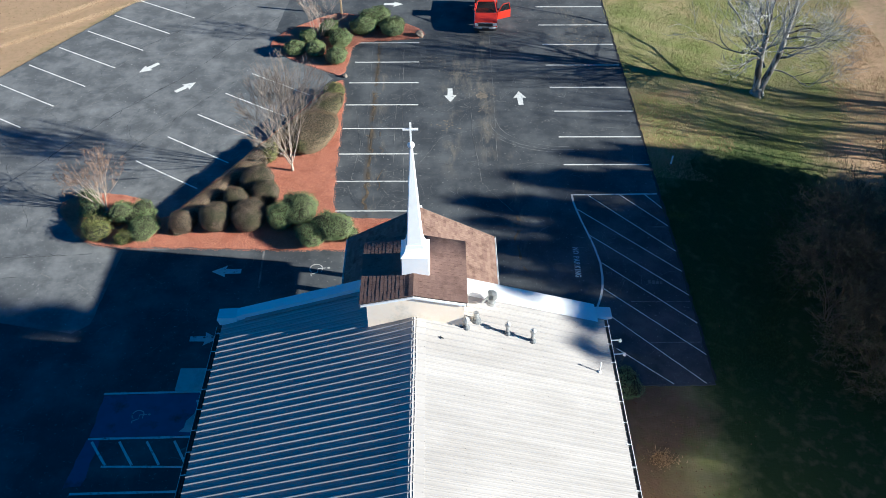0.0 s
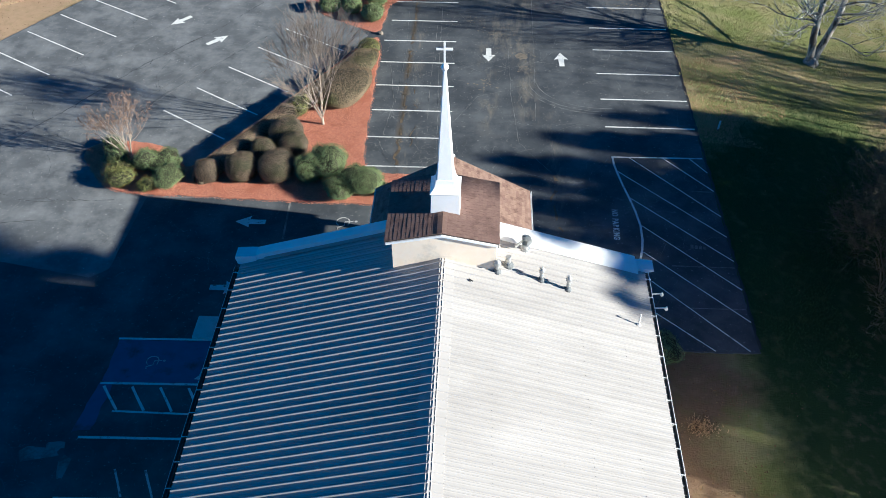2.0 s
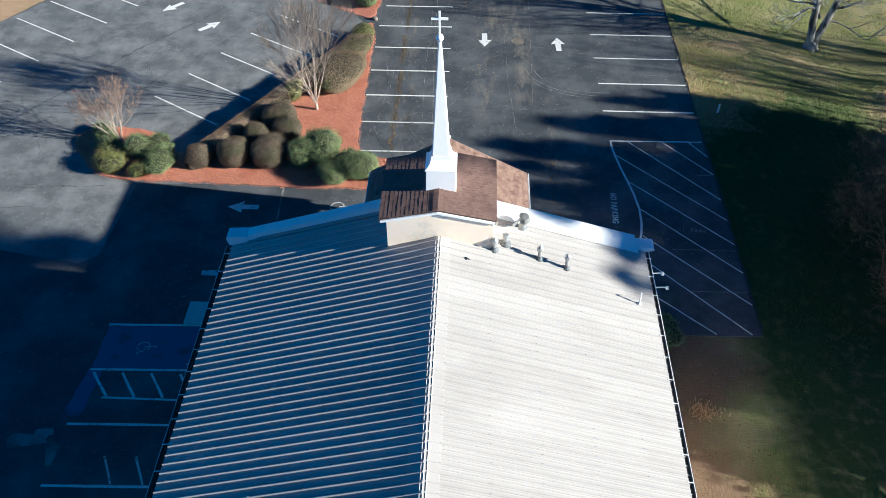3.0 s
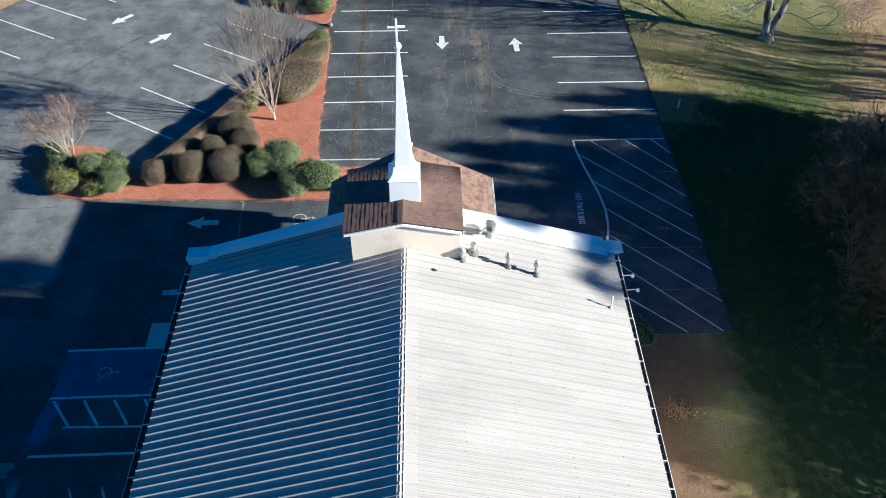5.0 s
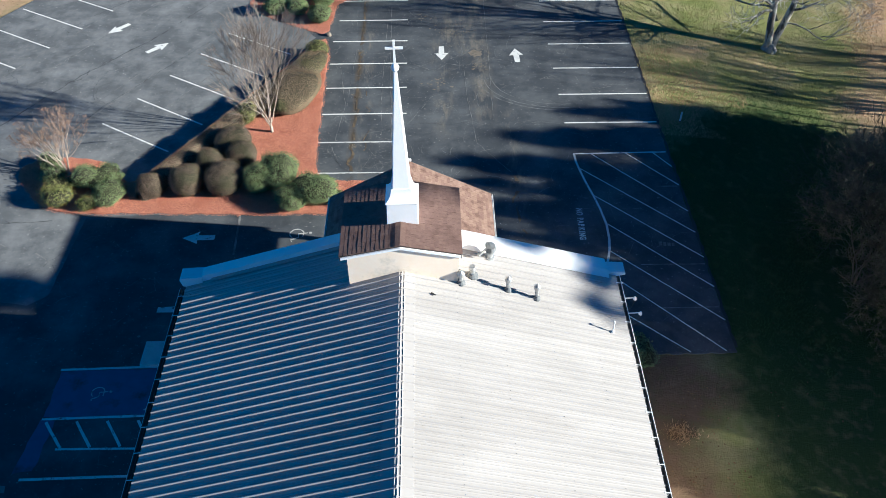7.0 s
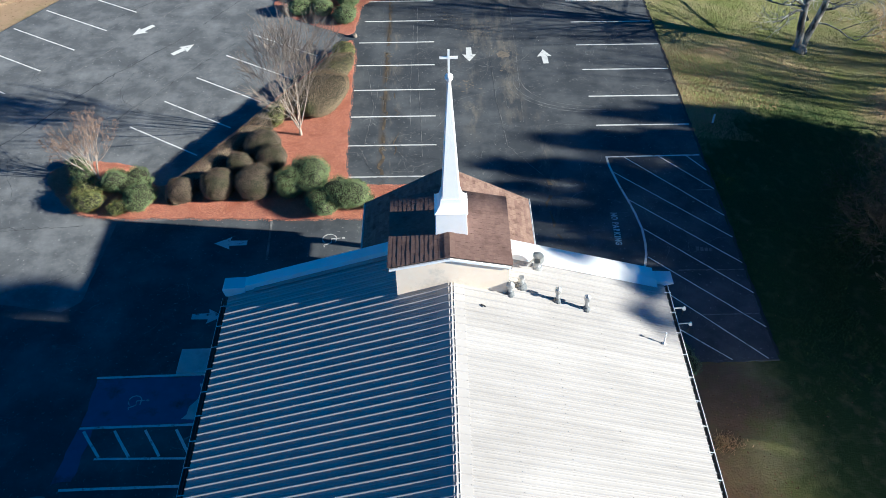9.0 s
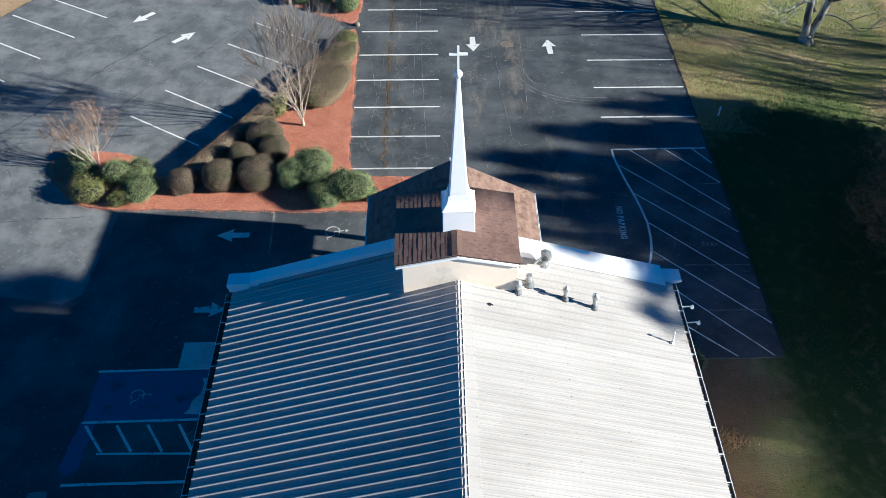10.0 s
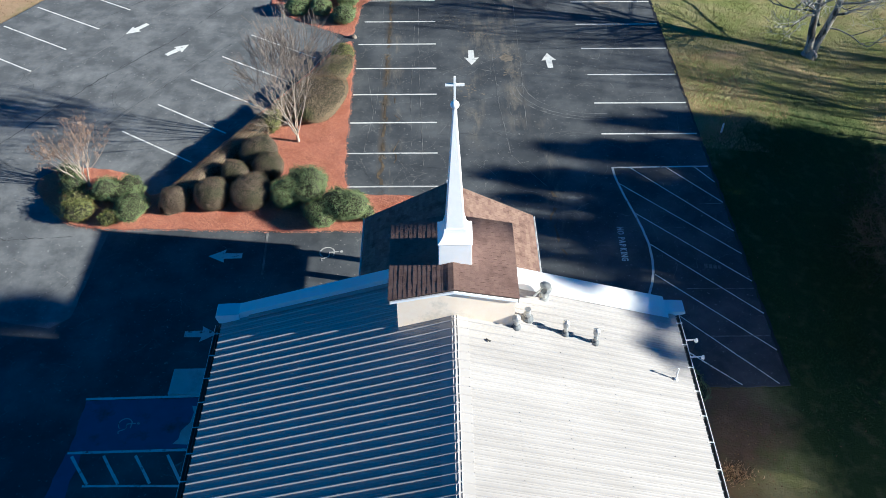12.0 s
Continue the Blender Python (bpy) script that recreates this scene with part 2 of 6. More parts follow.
    "rock": material("grey_brown_rock", (0.16, 0.13, 0.1), (0.25, 0.21, 0.17), 6, (0.1, 0.08, 0.065), 3, (0.5, 0.6), bump=0.8, bump_scale=14, deep=0.03),
    "post": material("weathered_wood_post", (0.28, 0.2, 0.12), (0.36, 0.27, 0.17), 8, bump=0.4),
    "leaf_litter": material("dry_leaf_litter", (0.14, 0.09, 0.05), (0.24, 0.16, 0.09), 4, rough=(0.9, 1.0), bump=0, island=0.4, spec=0.1),
    "blade": material("grass_blades", (0.18, 0.205, 0.07), (0.25, 0.26, 0.105), 0.5, (0.31, 0.265, 0.145), 0.3, (0.42, 0.6), rough=(0.8, 0.95), bump=0, island=0.25, spec=0.2),
    "pale_blade": material("straw_grass_blades", (0.56, 0.42, 0.27), (0.66, 0.5, 0.34), 0.5, rough=(0.85, 1.0), bump=0, island=0.2, spec=0.2),
    "dry_blade": material("dormant_grass_blades", (0.42, 0.295, 0.175), (0.52, 0.375, 0.235), 0.5, (0.34, 0.235, 0.138), 0.3, (0.45, 0.6), rough=(0.85, 1.0), bump=0, island=0.1, spec=0.2),
}
glass = bpy.data.materials.new("tinted_window_glass")
glass.use_nodes = True
glass.node_tree.nodes["Principled BSDF"].inputs["Base Color"].default_value = (0.06, 0.07, 0.075, 1)
glass.node_tree.nodes["Principled BSDF"].inputs["Roughness"].default_value = 0.03
glass.node_tree.nodes["Principled BSDF"].inputs["Transmission Weight"].default_value = 0.9
M["glass"] = glass


def ground_material():
    """Lawn, dormant grass and bare soil, told apart by the attributes 'dry' and 'soil' of the ground's corners; a third
    lays on green darkened for shade.
    """
    m = material("lawn_and_soil", (0.175, 0.2, 0.068), (0.24, 0.25, 0.1), 1.2, (0.3, 0.275, 0.145), 0.35, (0.43, 0.6), (0.9, 1.0), bump=1.0, bump_scale=12, deep=0.05, spec=0.05)
    n, link = m.node_tree.nodes, m.node_tree.links.new
    skin = n["Principled BSDF"]
    lawn = skin.inputs["Base Color"].links[0].from_socket
    place = n.new("ShaderNodeNewGeometry")
    for name, a, b, size in (("dry", (0.39, 0.27, 0.168), (0.5, 0.36, 0.235), 2.5), ("shaded_green", (0.036, 0.06, 0.024), (0.062, 0.094, 0.036), 2.0), ("soil", (0.085, 0.056, 0.04), (0.25, 0.178, 0.12), 1.6)):
        g = n.new("ShaderNodeTexNoise")
        g.inputs["Scale"].default_value, g.inputs["Detail"].default_value = size, 8
        link(place.outputs["Position"], g.inputs["Vector"])
        x = n.new("ShaderNodeMix")
        x.data_type = "RGBA"
        sockets = [i for i in x.inputs if i.type == "RGBA"]
        sockets[0].default_value, sockets[1].default_value = (*a, 1), (*b, 1)
        link(g.outputs["Fac"], x.inputs["Factor"])
        att = n.new("ShaderNodeAttribute")
        att.attribute_name = name
        edge = n.new("ShaderNodeMath")
        edge.operation = "MULTIPLY_ADD"
        edge.inputs[1].default_value, edge.inputs[2].default_value = 1.2, -0.6
        link(g.outputs["Fac"], edge.inputs[0])
        total = n.new("ShaderNodeMath")
        total.operation = "ADD"
        total.use_clamp = True
        link(att.outputs["Fac"], total.inputs[0])
        link(edge.outputs[0], total.inputs[1])
        keep = n.new("ShaderNodeMath")
        keep.operation = "MULTIPLY"
        link(total.outputs[0], keep.inputs[0])
        soft = n.new("ShaderNodeMapRange")
        soft.inputs["From Max"].default_value = 0.35
        link(att.outputs["Fac"], soft.inputs["Value"])
        link(soft.outputs[0], keep.inputs[1])
        y = n.new("ShaderNodeMix")
        y.data_type = "RGBA"
        sockets = [i for i in y.inputs if i.type == "RGBA"]
        link(keep.outputs[0], y.inputs["Factor"])
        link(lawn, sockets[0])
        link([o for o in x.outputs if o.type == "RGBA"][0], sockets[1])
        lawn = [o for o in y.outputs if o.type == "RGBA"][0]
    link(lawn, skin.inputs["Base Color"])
    return m


M["ground"] = ground_material()


# ---- mesh helpers ----
def box(bm, x0, x1, y0, y1, z0, z1, m=None):
    """A box between the given planes, optionally moved by m."""
    v = [Vector((x, y, z)) for z in (z0, z1) for x, y in ((x0, y0), (x1, y0), (x1, y1), (x0, y1))]
    v = [bm.verts.new(m @ p if m else p) for p in v]
    for f in ((3, 2, 1, 0), (4, 5, 6, 7), (0, 1, 5, 4), (1, 2, 6, 5), (2, 3, 7, 6), (3, 0, 4, 7)):
        bm.faces.new([v[i] for i in f])


def prism(bm, outline, low, high):
    """A closed outline of (x, y) raised from low to high."""
    a = [bm.verts.new((x, y, low)) for x, y in outline]
    b = [bm.verts.new((x, y, high)) for x, y in outline]
    k = len(outline)
    bm.faces.new(b)
    bm.faces.new(a[::-1])
    for i in range(k):
        bm.faces.new((a[i], a[(i + 1) % k], b[(i + 1) % k], b[i]))


def gable(bm, outline, y0, y1):
    """A closed outline of (x, z) drawn out from y0 to y1."""
    a = [bm.verts.new((x, y0, z)) for x, z in outline]
    b = [bm.verts.new((x, y1, z)) for x, z in outline]
    k = len(outline)
    bm.faces.new(a)
    bm.faces.new(b[::-1])
    for i in range(k):
        bm.faces.new((a[(i + 1) % k], a[i], b[i], b[(i + 1) % k]))


def tube(bm, points, radii, sides=6, cap=True):
    """A round bar along points with a radius for each."""
    rings = []
    for i, p in enumerate(points):
        p = Vector(p)
        way = (Vector(points[min(i + 1, len(points) - 1)]) - Vector(points[max(i - 1, 0)])).normalized()
        side = way.orthogonal().normalized()
        up = way.cross(side)
        rings.append([bm.verts.new(p + (side * math.cos(a) + up * math.sin(a)) * radii[i])
                      for a in (2 * math.pi * k / sides for k in range(sides))])
    for r, s in zip(rings, rings[1:]):
        turn = min(range(sides), key=lambda k: (s[k].co - r[0].co).length)
        for k in range(sides):
            bm.faces.new((r[k], r[(k + 1) % sides], s[(k + 1 + turn) % sides], s[(k + turn) % sides]))
    if cap:
        bm.faces.new(rings[0][::-1])
        bm.faces.new(rings[-1])


def lathe(bm, profile, seg=16, at=(0, 0, 0)):
    """A turned shape from (radius, height) pairs about z."""
    rings = [[bm.verts.new((at[0] + r * math.cos(2 * math.pi * k / seg), at[1] + r * math.sin(2 * math.pi * k / seg), at[2] + z))
              for k in range(seg)] for r, z in profile]
    for r, s in zip(rings, rings[1:]):
        for k in range(seg):
            bm.faces.new((r[k], r[(k + 1) % seg], s[(k + 1) % seg], s[k]))
    bm.faces.new(rings[0][::-1])
    bm.faces.new(rings[-1])


def mesh(bm, mat, smooth=False, bevel=0.0):
    if bevel:
        bmesh.ops.bevel(bm, geom=bm.edges[:], offset=bevel, segments=1, affect="EDGES")
    bmesh.ops.recalc_face_normals(bm, faces=bm.faces)
    me = bpy.data.meshes.new("mesh")
    bm.to_mesh(me)
    bm.free()
    me.materials.append(M[mat])
    if smooth:
        me.polygons.foreach_set("use_smooth", [True] * len(me.polygons))
    return me


def part(name, bm, mat, parent=None, label="", smooth=False, bevel=0.0):
    ob = new(name, mesh(bm, mat, smooth, bevel))
    ob.parent = parent
    return tagged(ob, label)


def shared(name, me, parent, m=None):
    ob = new(name, me)
    ob.parent = parent
    if m is not None:
        ob.matrix_basis = m
    return ob


def thing(name, label, category, group="", at=(0, 0, 0), turn=0, kind=""):
    ob = new(name)
    ob.matrix_basis = pose(*at, 0, 0, turn)
    return tagged(ob, label, category, group, kind)


def loose(name, verts, faces, mat, parent=None, smooth=False):
    """One mesh from arrays of many small faces."""
    me = bpy.data.meshes.new(name)
    me.from_pydata(verts if isinstance(verts, list) else verts.tolist(), [], faces if isinstance(faces, list) else faces.tolist())
    me.materials.append(M[mat])
    if smooth:
        me.polygons.foreach_set("use_smooth", [True] * len(me.polygons))
    ob = new(name, me)
    ob.parent = parent
    return ob


def inside(x, y, outline):
    """Which of the points lie in the outline."""
    x, y = np.asarray(x), np.asarray(y)
    r = np.zeros(x.shape, bool)
    for (ax, ay), (bx, by) in zip(outline, outline[1:] + outline[:1]):
        r ^= ((ay > y) != (by > y)) & (x < (bx - ax) * (y - ay) / (by - ay + 1e-9) + ax)
    return r


def smooth_outline(points, times=2):
    for _ in range(times):
        nxt = []
        for (ax, ay), (bx, by) in zip(points, points[1:] + points[:1]):
            nxt += [(ax * 0.75 + bx * 0.25, ay * 0.75 + by * 0.25), (ax * 0.25 + bx * 0.75, ay * 0.25 + by * 0.75)]
        points = nxt
    return points


def wander(outline, amount, seed):
    """The outline cut finer and made ragged."""
    rng = random.Random(seed)
    out = []
    for (ax, ay), (bx, by) in zip(outline, outline[1:] + outline[:1]):
        k = max(1, int(math.hypot(bx - ax, by - ay) / 0.35))
        for i in range(k):
            out.append((ax + (bx - ax) * i / k + rng.uniform(-amount, amount), ay + (by - ay) * i / k + rng.uniform(-amount, amount)))
    return out


# ---- the ground ----
ASPHALT = [(6.6, 26.75), (13.5, 26.75), (13.5, 88.0), (-10.0, 88.0), (-22.6, 66.3), (-29.5, 54.7), (-46.0, 27.0), (-46.0, -30.0), (-6.6, -30.0)]


def fall(x):
    """How far the lawn drops away from the lot before it rises again under the wood."""
    return 0.118 * min(max(x - 13.7, 0.0), 11.0, max(0.0, (48.0 - x) * 0.8))


def build_ground():
    """One sheet to the horizon, fine near the lot; the grass types and the shade-darkened green are told apart at its
    corners.
    """
    xs = np.concatenate([[-2500, -600, -150, -80], np.arange(-48, 50.1, 0.6), [80, 150, 600, 2500]])
    ys = np.concatenate([[-2500, -600, -150, -60], np.arange(-10, 90.1, 0.6), [120, 200, 600, 2500]])
    X, Y = np.meshgrid(xs, ys)
    dry, soil, shaded_green, Z = (np.zeros(X.shape) for _ in range(4))
    for i in range(X.shape[0]):
        for j in range(X.shape[1]):
            x, y = X[i, j], Y[i, j]
            n = noise.noise((x * 0.16, y * 0.16, 3.0))
            w = noise.noise((x * 0.5, y * 0.5, 9.0))
            Z[i, j] = -0.05 + 0.05 * w * (x > 14.5) - fall(x)
            # dormant field beyond the angled stalls
            if x < -8:
                dry[i, j] = 1.0 if (x + 22.6) * 5.8 - (y - 66.3) * 3.45 < -4 else 0.55 + n
            else:
                # thin brown turf towards the right, greener by the kerb and the shaded hollow
                dry[i, j] = -0.06 + 0.8 * n + min(1.0, max(0.0, (x - 22.3 - 0.42 * (y - 43.6)) * 0.3)) + 0.25 * w
                if 13 < x < 18.5 and 43 < y < 52.5:
                    dry[i, j] += 0.45
                # greener grass below the tree, its colour darkened for the wood's shade
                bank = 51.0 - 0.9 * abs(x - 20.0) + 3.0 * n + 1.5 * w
                shaded_green[i, j] = min(1.0, max(0.0, (bank - y) * 0.22)) * (1.0 if y > 27.5 else min(1.0, max(0.0, (x - 11.8 + 2.0 * n + w) * 0.5))) if x > 9 else 0.0
            # trodden soil beside the wall
            edge = 13.0 + 2.2 * noise.noise((0.0, y * 0.3, 5.0)) - 0.05 * (26 - y)
            soil[i, j] = min(1.0, max(0.0, (edge - x) * 0.45)) if 4 < x < 18 and y < 27.0 else 0.0
            if 24 < x < 34 and 50 < y < 55:
                soil[i, j] = 0.5 - 0.25 * abs(y - 52.5 - 0.05 * (x - 28))
    rows, cols = X.shape
    verts = np.stack([X.ravel(), Y.ravel(), Z.ravel()], 1)
    a = (np.arange(rows - 1)[:, None] * cols + np.arange(cols - 1)[None]).ravel()
    ob = loose("ground", verts, np.stack([a, a + 1, a + cols + 1, a + cols], 1), "ground", smooth=True)
    for name, v in (("dry", dry), ("soil", soil), ("shaded_green", shaded_green)):
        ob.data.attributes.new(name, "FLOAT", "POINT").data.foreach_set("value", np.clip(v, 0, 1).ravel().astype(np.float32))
    return tagged(ob, "winter lawn, dormant field and bare soil", "ground", kind="structure")


build_ground()

bm = bmesh.new()
prism(bm, wander(ASPHALT, 0.035, 4), -0.12, 0.0)
tagged(part("road", bm, "asphalt"), "dark sealed asphalt of the car park", "asphalt", kind="structure")


# near edge follows the church's shadow, so shaded pavement keeps the darker colour
OVERLAY = [(-45.9, 38.0), (-30.0, 33.0), (-17.2, 30.4), (-16.45, 31.0), (-16.2, 36.5), (-13.2, 36.55), (-9.0, 36.6), (-9.2, 49.0), (-6.4, 54.0), (-9.3, 58.5), (-11.2, 61.0), (-9.0, 88.0), (-10.1, 88.0), (-22.6, 66.35), (-29.48, 54.72), (-38.5, 39.5)]
bm = bmesh.new()
prism(bm, wander(OVERLAY, 0.03, 5), -0.1, 0.0025)
tagged(part("road", bm, "grey_lot"), "older weathered grey asphalt of the angled lot, cut off at the church's shadow", "asphalt", kind="structure")


def patch(name, outline, mat, label, z=0.0055, seed=1, rag=0.05, category="stain"):
    bm = bmesh.new()
    prism(bm, wander(outline, rag, seed), 0.0005, z)
    return tagged(part(name, bm, mat), label, category, kind="structure")


def stripe(name, a, b, width=0.1, mat="line", label="white painted parking stall line on asphalt", group="parking stall lines", z=0.009):
    """A painted line from a to b, its edges slightly uneven."""
    bm = bmesh.new()
    rng = random.Random(str((a, b)))
    d = Vector((b[0] - a[0], b[1] - a[1]))
    k = max(2, int(d.length / 0.4))
    side = Vector((-d.y, d.x)).normalized()
    left, right = [], []
    for i in range(k + 1):
        p = Vector(a) + d * (i / k)
        left.append(p + side * (width / 2 + rng.uniform(-0.008, 0.008)))
        right.append(p - side * (width / 2 + rng.uniform(-0.008, 0.008)))
    prism(bm, [(p.x, p.y) for p in right + left[::-1]], 0.001, z)
    return tagged(part(name, bm, mat), label, "road marking", group)


# right-hand stalls, then the left-hand ones by the bed
for k in range(14):
    y = 43.78 + 2.92 * k
    stripe("parking_line", (8.35, y + 0.05), (13.46, y - 0.05))
for k in range(8):
    y = 39.62 + 2.755 * k
    stripe("parking_line", (-5.25 if k < 6 else -5.0, y + 0.05), (-0.45 - 0.01 * k, y - 0.02), mat="line" if k > 1 else "old_line")
# angled stalls across the far lot and along the hedge
for k in range(8):
    x, y = -22.52 - 1.38 * k, 66.09 - 2.43 * k
    if k < 6:
        stripe("parking_line", (x, y), (x + 4.85, y - 3.0))
    else:
        stripe("parking_line", (x + 0.3, y - 0.2), (x + 4.9, y - 3.05))
for k in range(5):
    x, y = -12.04 - 1.39 * k, 54.81 - 2.52 * k
    stripe("parking_line", (x, y), (x + 4.3, y - 2.85))
stripe("parking_line", (-8.59, 36.3), (-8.48, 33.5), mat="pale_crack", label="faint worn white line on asphalt")


def arrow(at, turn, long=1.65, mat="line", label="white painted lane arrow on asphalt"):
    bm = bmesh.new()
    h = long / 2
    prism(bm, [(-0.16, -h), (0.16, -h), (0.18, 0.05), (0.44, 0.0), (0.0, h), (-0.44, 0.0), (-0.18, 0.05)], 0.001, 0.01)
    ob = part("lane_arrow", bm, mat)
    ob.matrix_basis = pose(at[0], at[1], 0, 0, 0, turn)
    tagged(ob, label, "road marking", "lane arrows")


arrow((1.63, 51.75), 180)
arrow((6.24, 51.3), 2)
arrow((-19.4, 55.75), 138)
arrow((-16.3, 53.15), -44)
arrow((-10.35, 34.75), 90, 1.55)
arrow((-10.6, 29.97), -90, 1.4, "old_line", "faded white lane arrow on shaded asphalt")
arrow((-2.6, 65.0), -92, 1.5)


def ribbon(bm, points, width, z=0.009, closed=False):
    """A flat band along points."""
    pts = [Vector(p) for p in points]
    left, right = [], []
    for i, p in enumerate(pts):
        d = (pts[min(i + 1, len(pts) - 1)] - pts[max(i - 1, 0)]).normalized()
        s = Vector((-d.y, d.x)) * width / 2
        left.append(p + s)
        right.append(p - s)
    for i in range(len(pts) - 1):
        prism(bm, [tuple(right[i]), tuple(right[i + 1]), tuple(left[i + 1]), tuple(left[i])], 0.001, z)


def wheelchair(at, turn, size=1.0):
    """The painted symbol of a stall for disabled drivers."""
    bm = bmesh.new()
    ribbon(bm, [(0.42 * math.cos(a) - 0.05, 0.42 * math.sin(a) - 0.3) for a in [radians(100 + 16 * k) for k in range(15)]], 0.08)
    ribbon(bm, [(-0.1, 0.35), (-0.05, -0.18), (0.3, -0.18), (0.5, -0.62), (0.66, -0.56)], 0.08, 0.013)
    ribbon(bm, [(-0.08, 0.1), (0.26, 0.08)], 0.07, 0.011)
    lathe(bm, [(0.1, 0.001), (0.1, 0.012)], 10, (-0.1, 0.52, 0))
    bmesh.ops.scale(bm, vec=(size, size, 1), verts=bm.verts)
    ob = part("wheelchair_symbol", bm, "faint_line")
    ob.matrix_basis = pose(at[0], at[1], 0, 0, 0, turn)
    tagged(ob, "worn white wheelchair symbol painted on asphalt", "road marking", "wheelchair symbols")


wheelchair((-5.4, 34.85), -90, 0.8)
wheelchair((-12.5, 25.35), -90, 0.62)

# the stall for disabled drivers beside the wall
patch("blue_stall", [(-14.5, 24.15), (-9.0, 24.25), (-9.0, 26.6), (-14.5, 26.55)], "blue_paint", "blue painted stall surface in the shade", 0.0055, 8, category="road marking")
patch("blue_stall", [(-14.9, 21.6), (-14.15, 21.7), (-14.0, 24.05), (-14.6, 24.05)], "blue_paint", "blue painted strip, worn", 0.0055, 9, category="road marking")
for y in (26.62, 24.1, 21.33, 18.55, 15.8):
    stripe("parking_line", (-14.55, y), (-9.0, y + 0.08), 0.11, "line")
stripe("parking_line", (-13.6, 22.66), (-9.6, 22.6), 0.09, "line", "flaking white aisle line on asphalt")
for k in range(4):
    stripe("hatch_line", (-14.35 + 1.2 * k, 23.95), (-13.45 + 1.15 * k, 22.72), 0.11, "line", "flaking white hatch line on asphalt", "aisle hatch lines")
for k in range(3):
    stripe("hatch_line", (-12.6 + 1.2 * k, 19.9), (-12.0 + 1.2 * k, 18.7), 0.09, "old_line", "flaking white hatch line on asphalt", "aisle hatch lines")
bm = bmesh.new()
box(bm, -11.3, -7.6, 26.7, 28.0, -0.05, 0.14)
tagged(part("ramp", bm, "concrete", bevel=0.02), "pale concrete landing beside the wall", "ramp", kind="structure")
patch("worn_paint", [(-10.6, 24.4), (-9.6, 24.4), (-9.7, 26.2), (-10.2, 26.3), (-10.25, 25.4)], "concrete", "pale scuffed patch on the stall", 0.0075, 21, 0.1)
for k, (x, y, w, h) in enumerate(((-15.9, 20.5, 0.9, 0.35), (-14.6, 19.9, 0.25, 0.6), (-15.3, 20.85, 0.5, 0.2))):
    patch("worn_paint", [(x + w * math.cos(a), y + h * math.sin(a)) for a in [radians(40 * i) for i in range(9)]], "pale_crack", "pale scuffed patch on asphalt", 0.0065 + 0.002 * k, 30 + k, 0.12)

# the no-parking zone with its hatch
CURVE = [(8.5, 40.9), (8.52, 40.2), (8.6, 39.6), (8.8, 38.4), (9.03, 37.3), (9.22, 36.25), (9.35, 35.1), (9.32, 34.05), (9.22, 33.3), (9.05, 32.6), (8.75, 31.8), (8.4, 31.1), (7.9, 30.4)]
bm = bmesh.new()
ribbon(bm, CURVE, 0.11)
tagged(part("zone_border", bm, "line"), "white painted curved border of the hatched zone", "road marking")
stripe("zone_border", (8.45, 40.9), (13.4, 40.9), 0.1, "line", "white painted border of the hatched zone", "")
for a, b in (((12.67, 40.9), (13.45, 39.6)), ((11.24, 40.88), (13.5, 38.02)), ((9.43, 40.84), (13.5, 35.95)), ((8.59, 39.67), (13.5, 34.37)), ((9.07, 37.33), (13.5, 32.6)),
             ((9.42, 35.1), (13.5, 30.65)), ((9.27, 33.13), (13.48, 28.6)), ((9.4, 31.1), (13.1, 26.85)), ((9.3, 29.05), (11.6, 26.82))):
    stripe("hatch_line", a, b, 0.055, "line", "thin white hatch line on asphalt", "no-parking hatch lines")
for a, b in (((12.3, 37.97), (13.45, 37.95)), ((10.5, 32.2), (13.45, 32.15)), ((10.9, 29.4), (13.4, 29.39))):
    stripe("parking_line", a, b, 0.05, "pale_crack", "ghost of an older parking line")


def words(text, at, turn, size, worn, label, squeeze=1.0):
    """Flat stencilled lettering in the built-in font, a mesh for each letter; the letters whose place is in worn have flaked."""
    t = thing("lettering", label, "lettering", at=at, turn=turn)
    x = 0.0
    for k, letter in enumerate(text):
        if letter == " ":
            x += size * 0.45
            continue
        c = bpy.data.curves.new("letter", "FONT")
        c.body, c.size, c.extrude, c.offset = letter, size, 0.003, 0.012
        c.align_y = "CENTER"
        tmp = bpy.data.objects.new("letter", c)
        scene.collection.objects.link(tmp)
        bpy.context.view_layer.update()
        me = bpy.data.meshes.new_from_object(tmp.evaluated_get(bpy.context.evaluated_depsgraph_get()))
        bpy.data.objects.remove(tmp)
        me.materials.clear()
        me.materials.append(M["old_line" if k in worn else "line"])
        shared("letter", me, t, pose(x, 0, 0) @ Matrix.Diagonal((squeeze, 1.25, 1, 1)))
        x += (max(v.co.x for v in me.vertices) + size * 0.11) * squeeze
    return t


words("NO PARKING", (8.16, 36.35, 0.006), -92.5, 0.33, (0, 1, 3), "stencilled words no parking, their first letters worn", 0.98)
for k in range(4):
    stripe("lettering", (11.6 + 0.2 * k, 33.62 - 0.03 * k), (11.74 + 0.2 * k, 33.6 - 0.03 * k), 0.28 - 0.03 * k, "pale_crack", "faint unreadable stencilled lettering", "faint lettering")


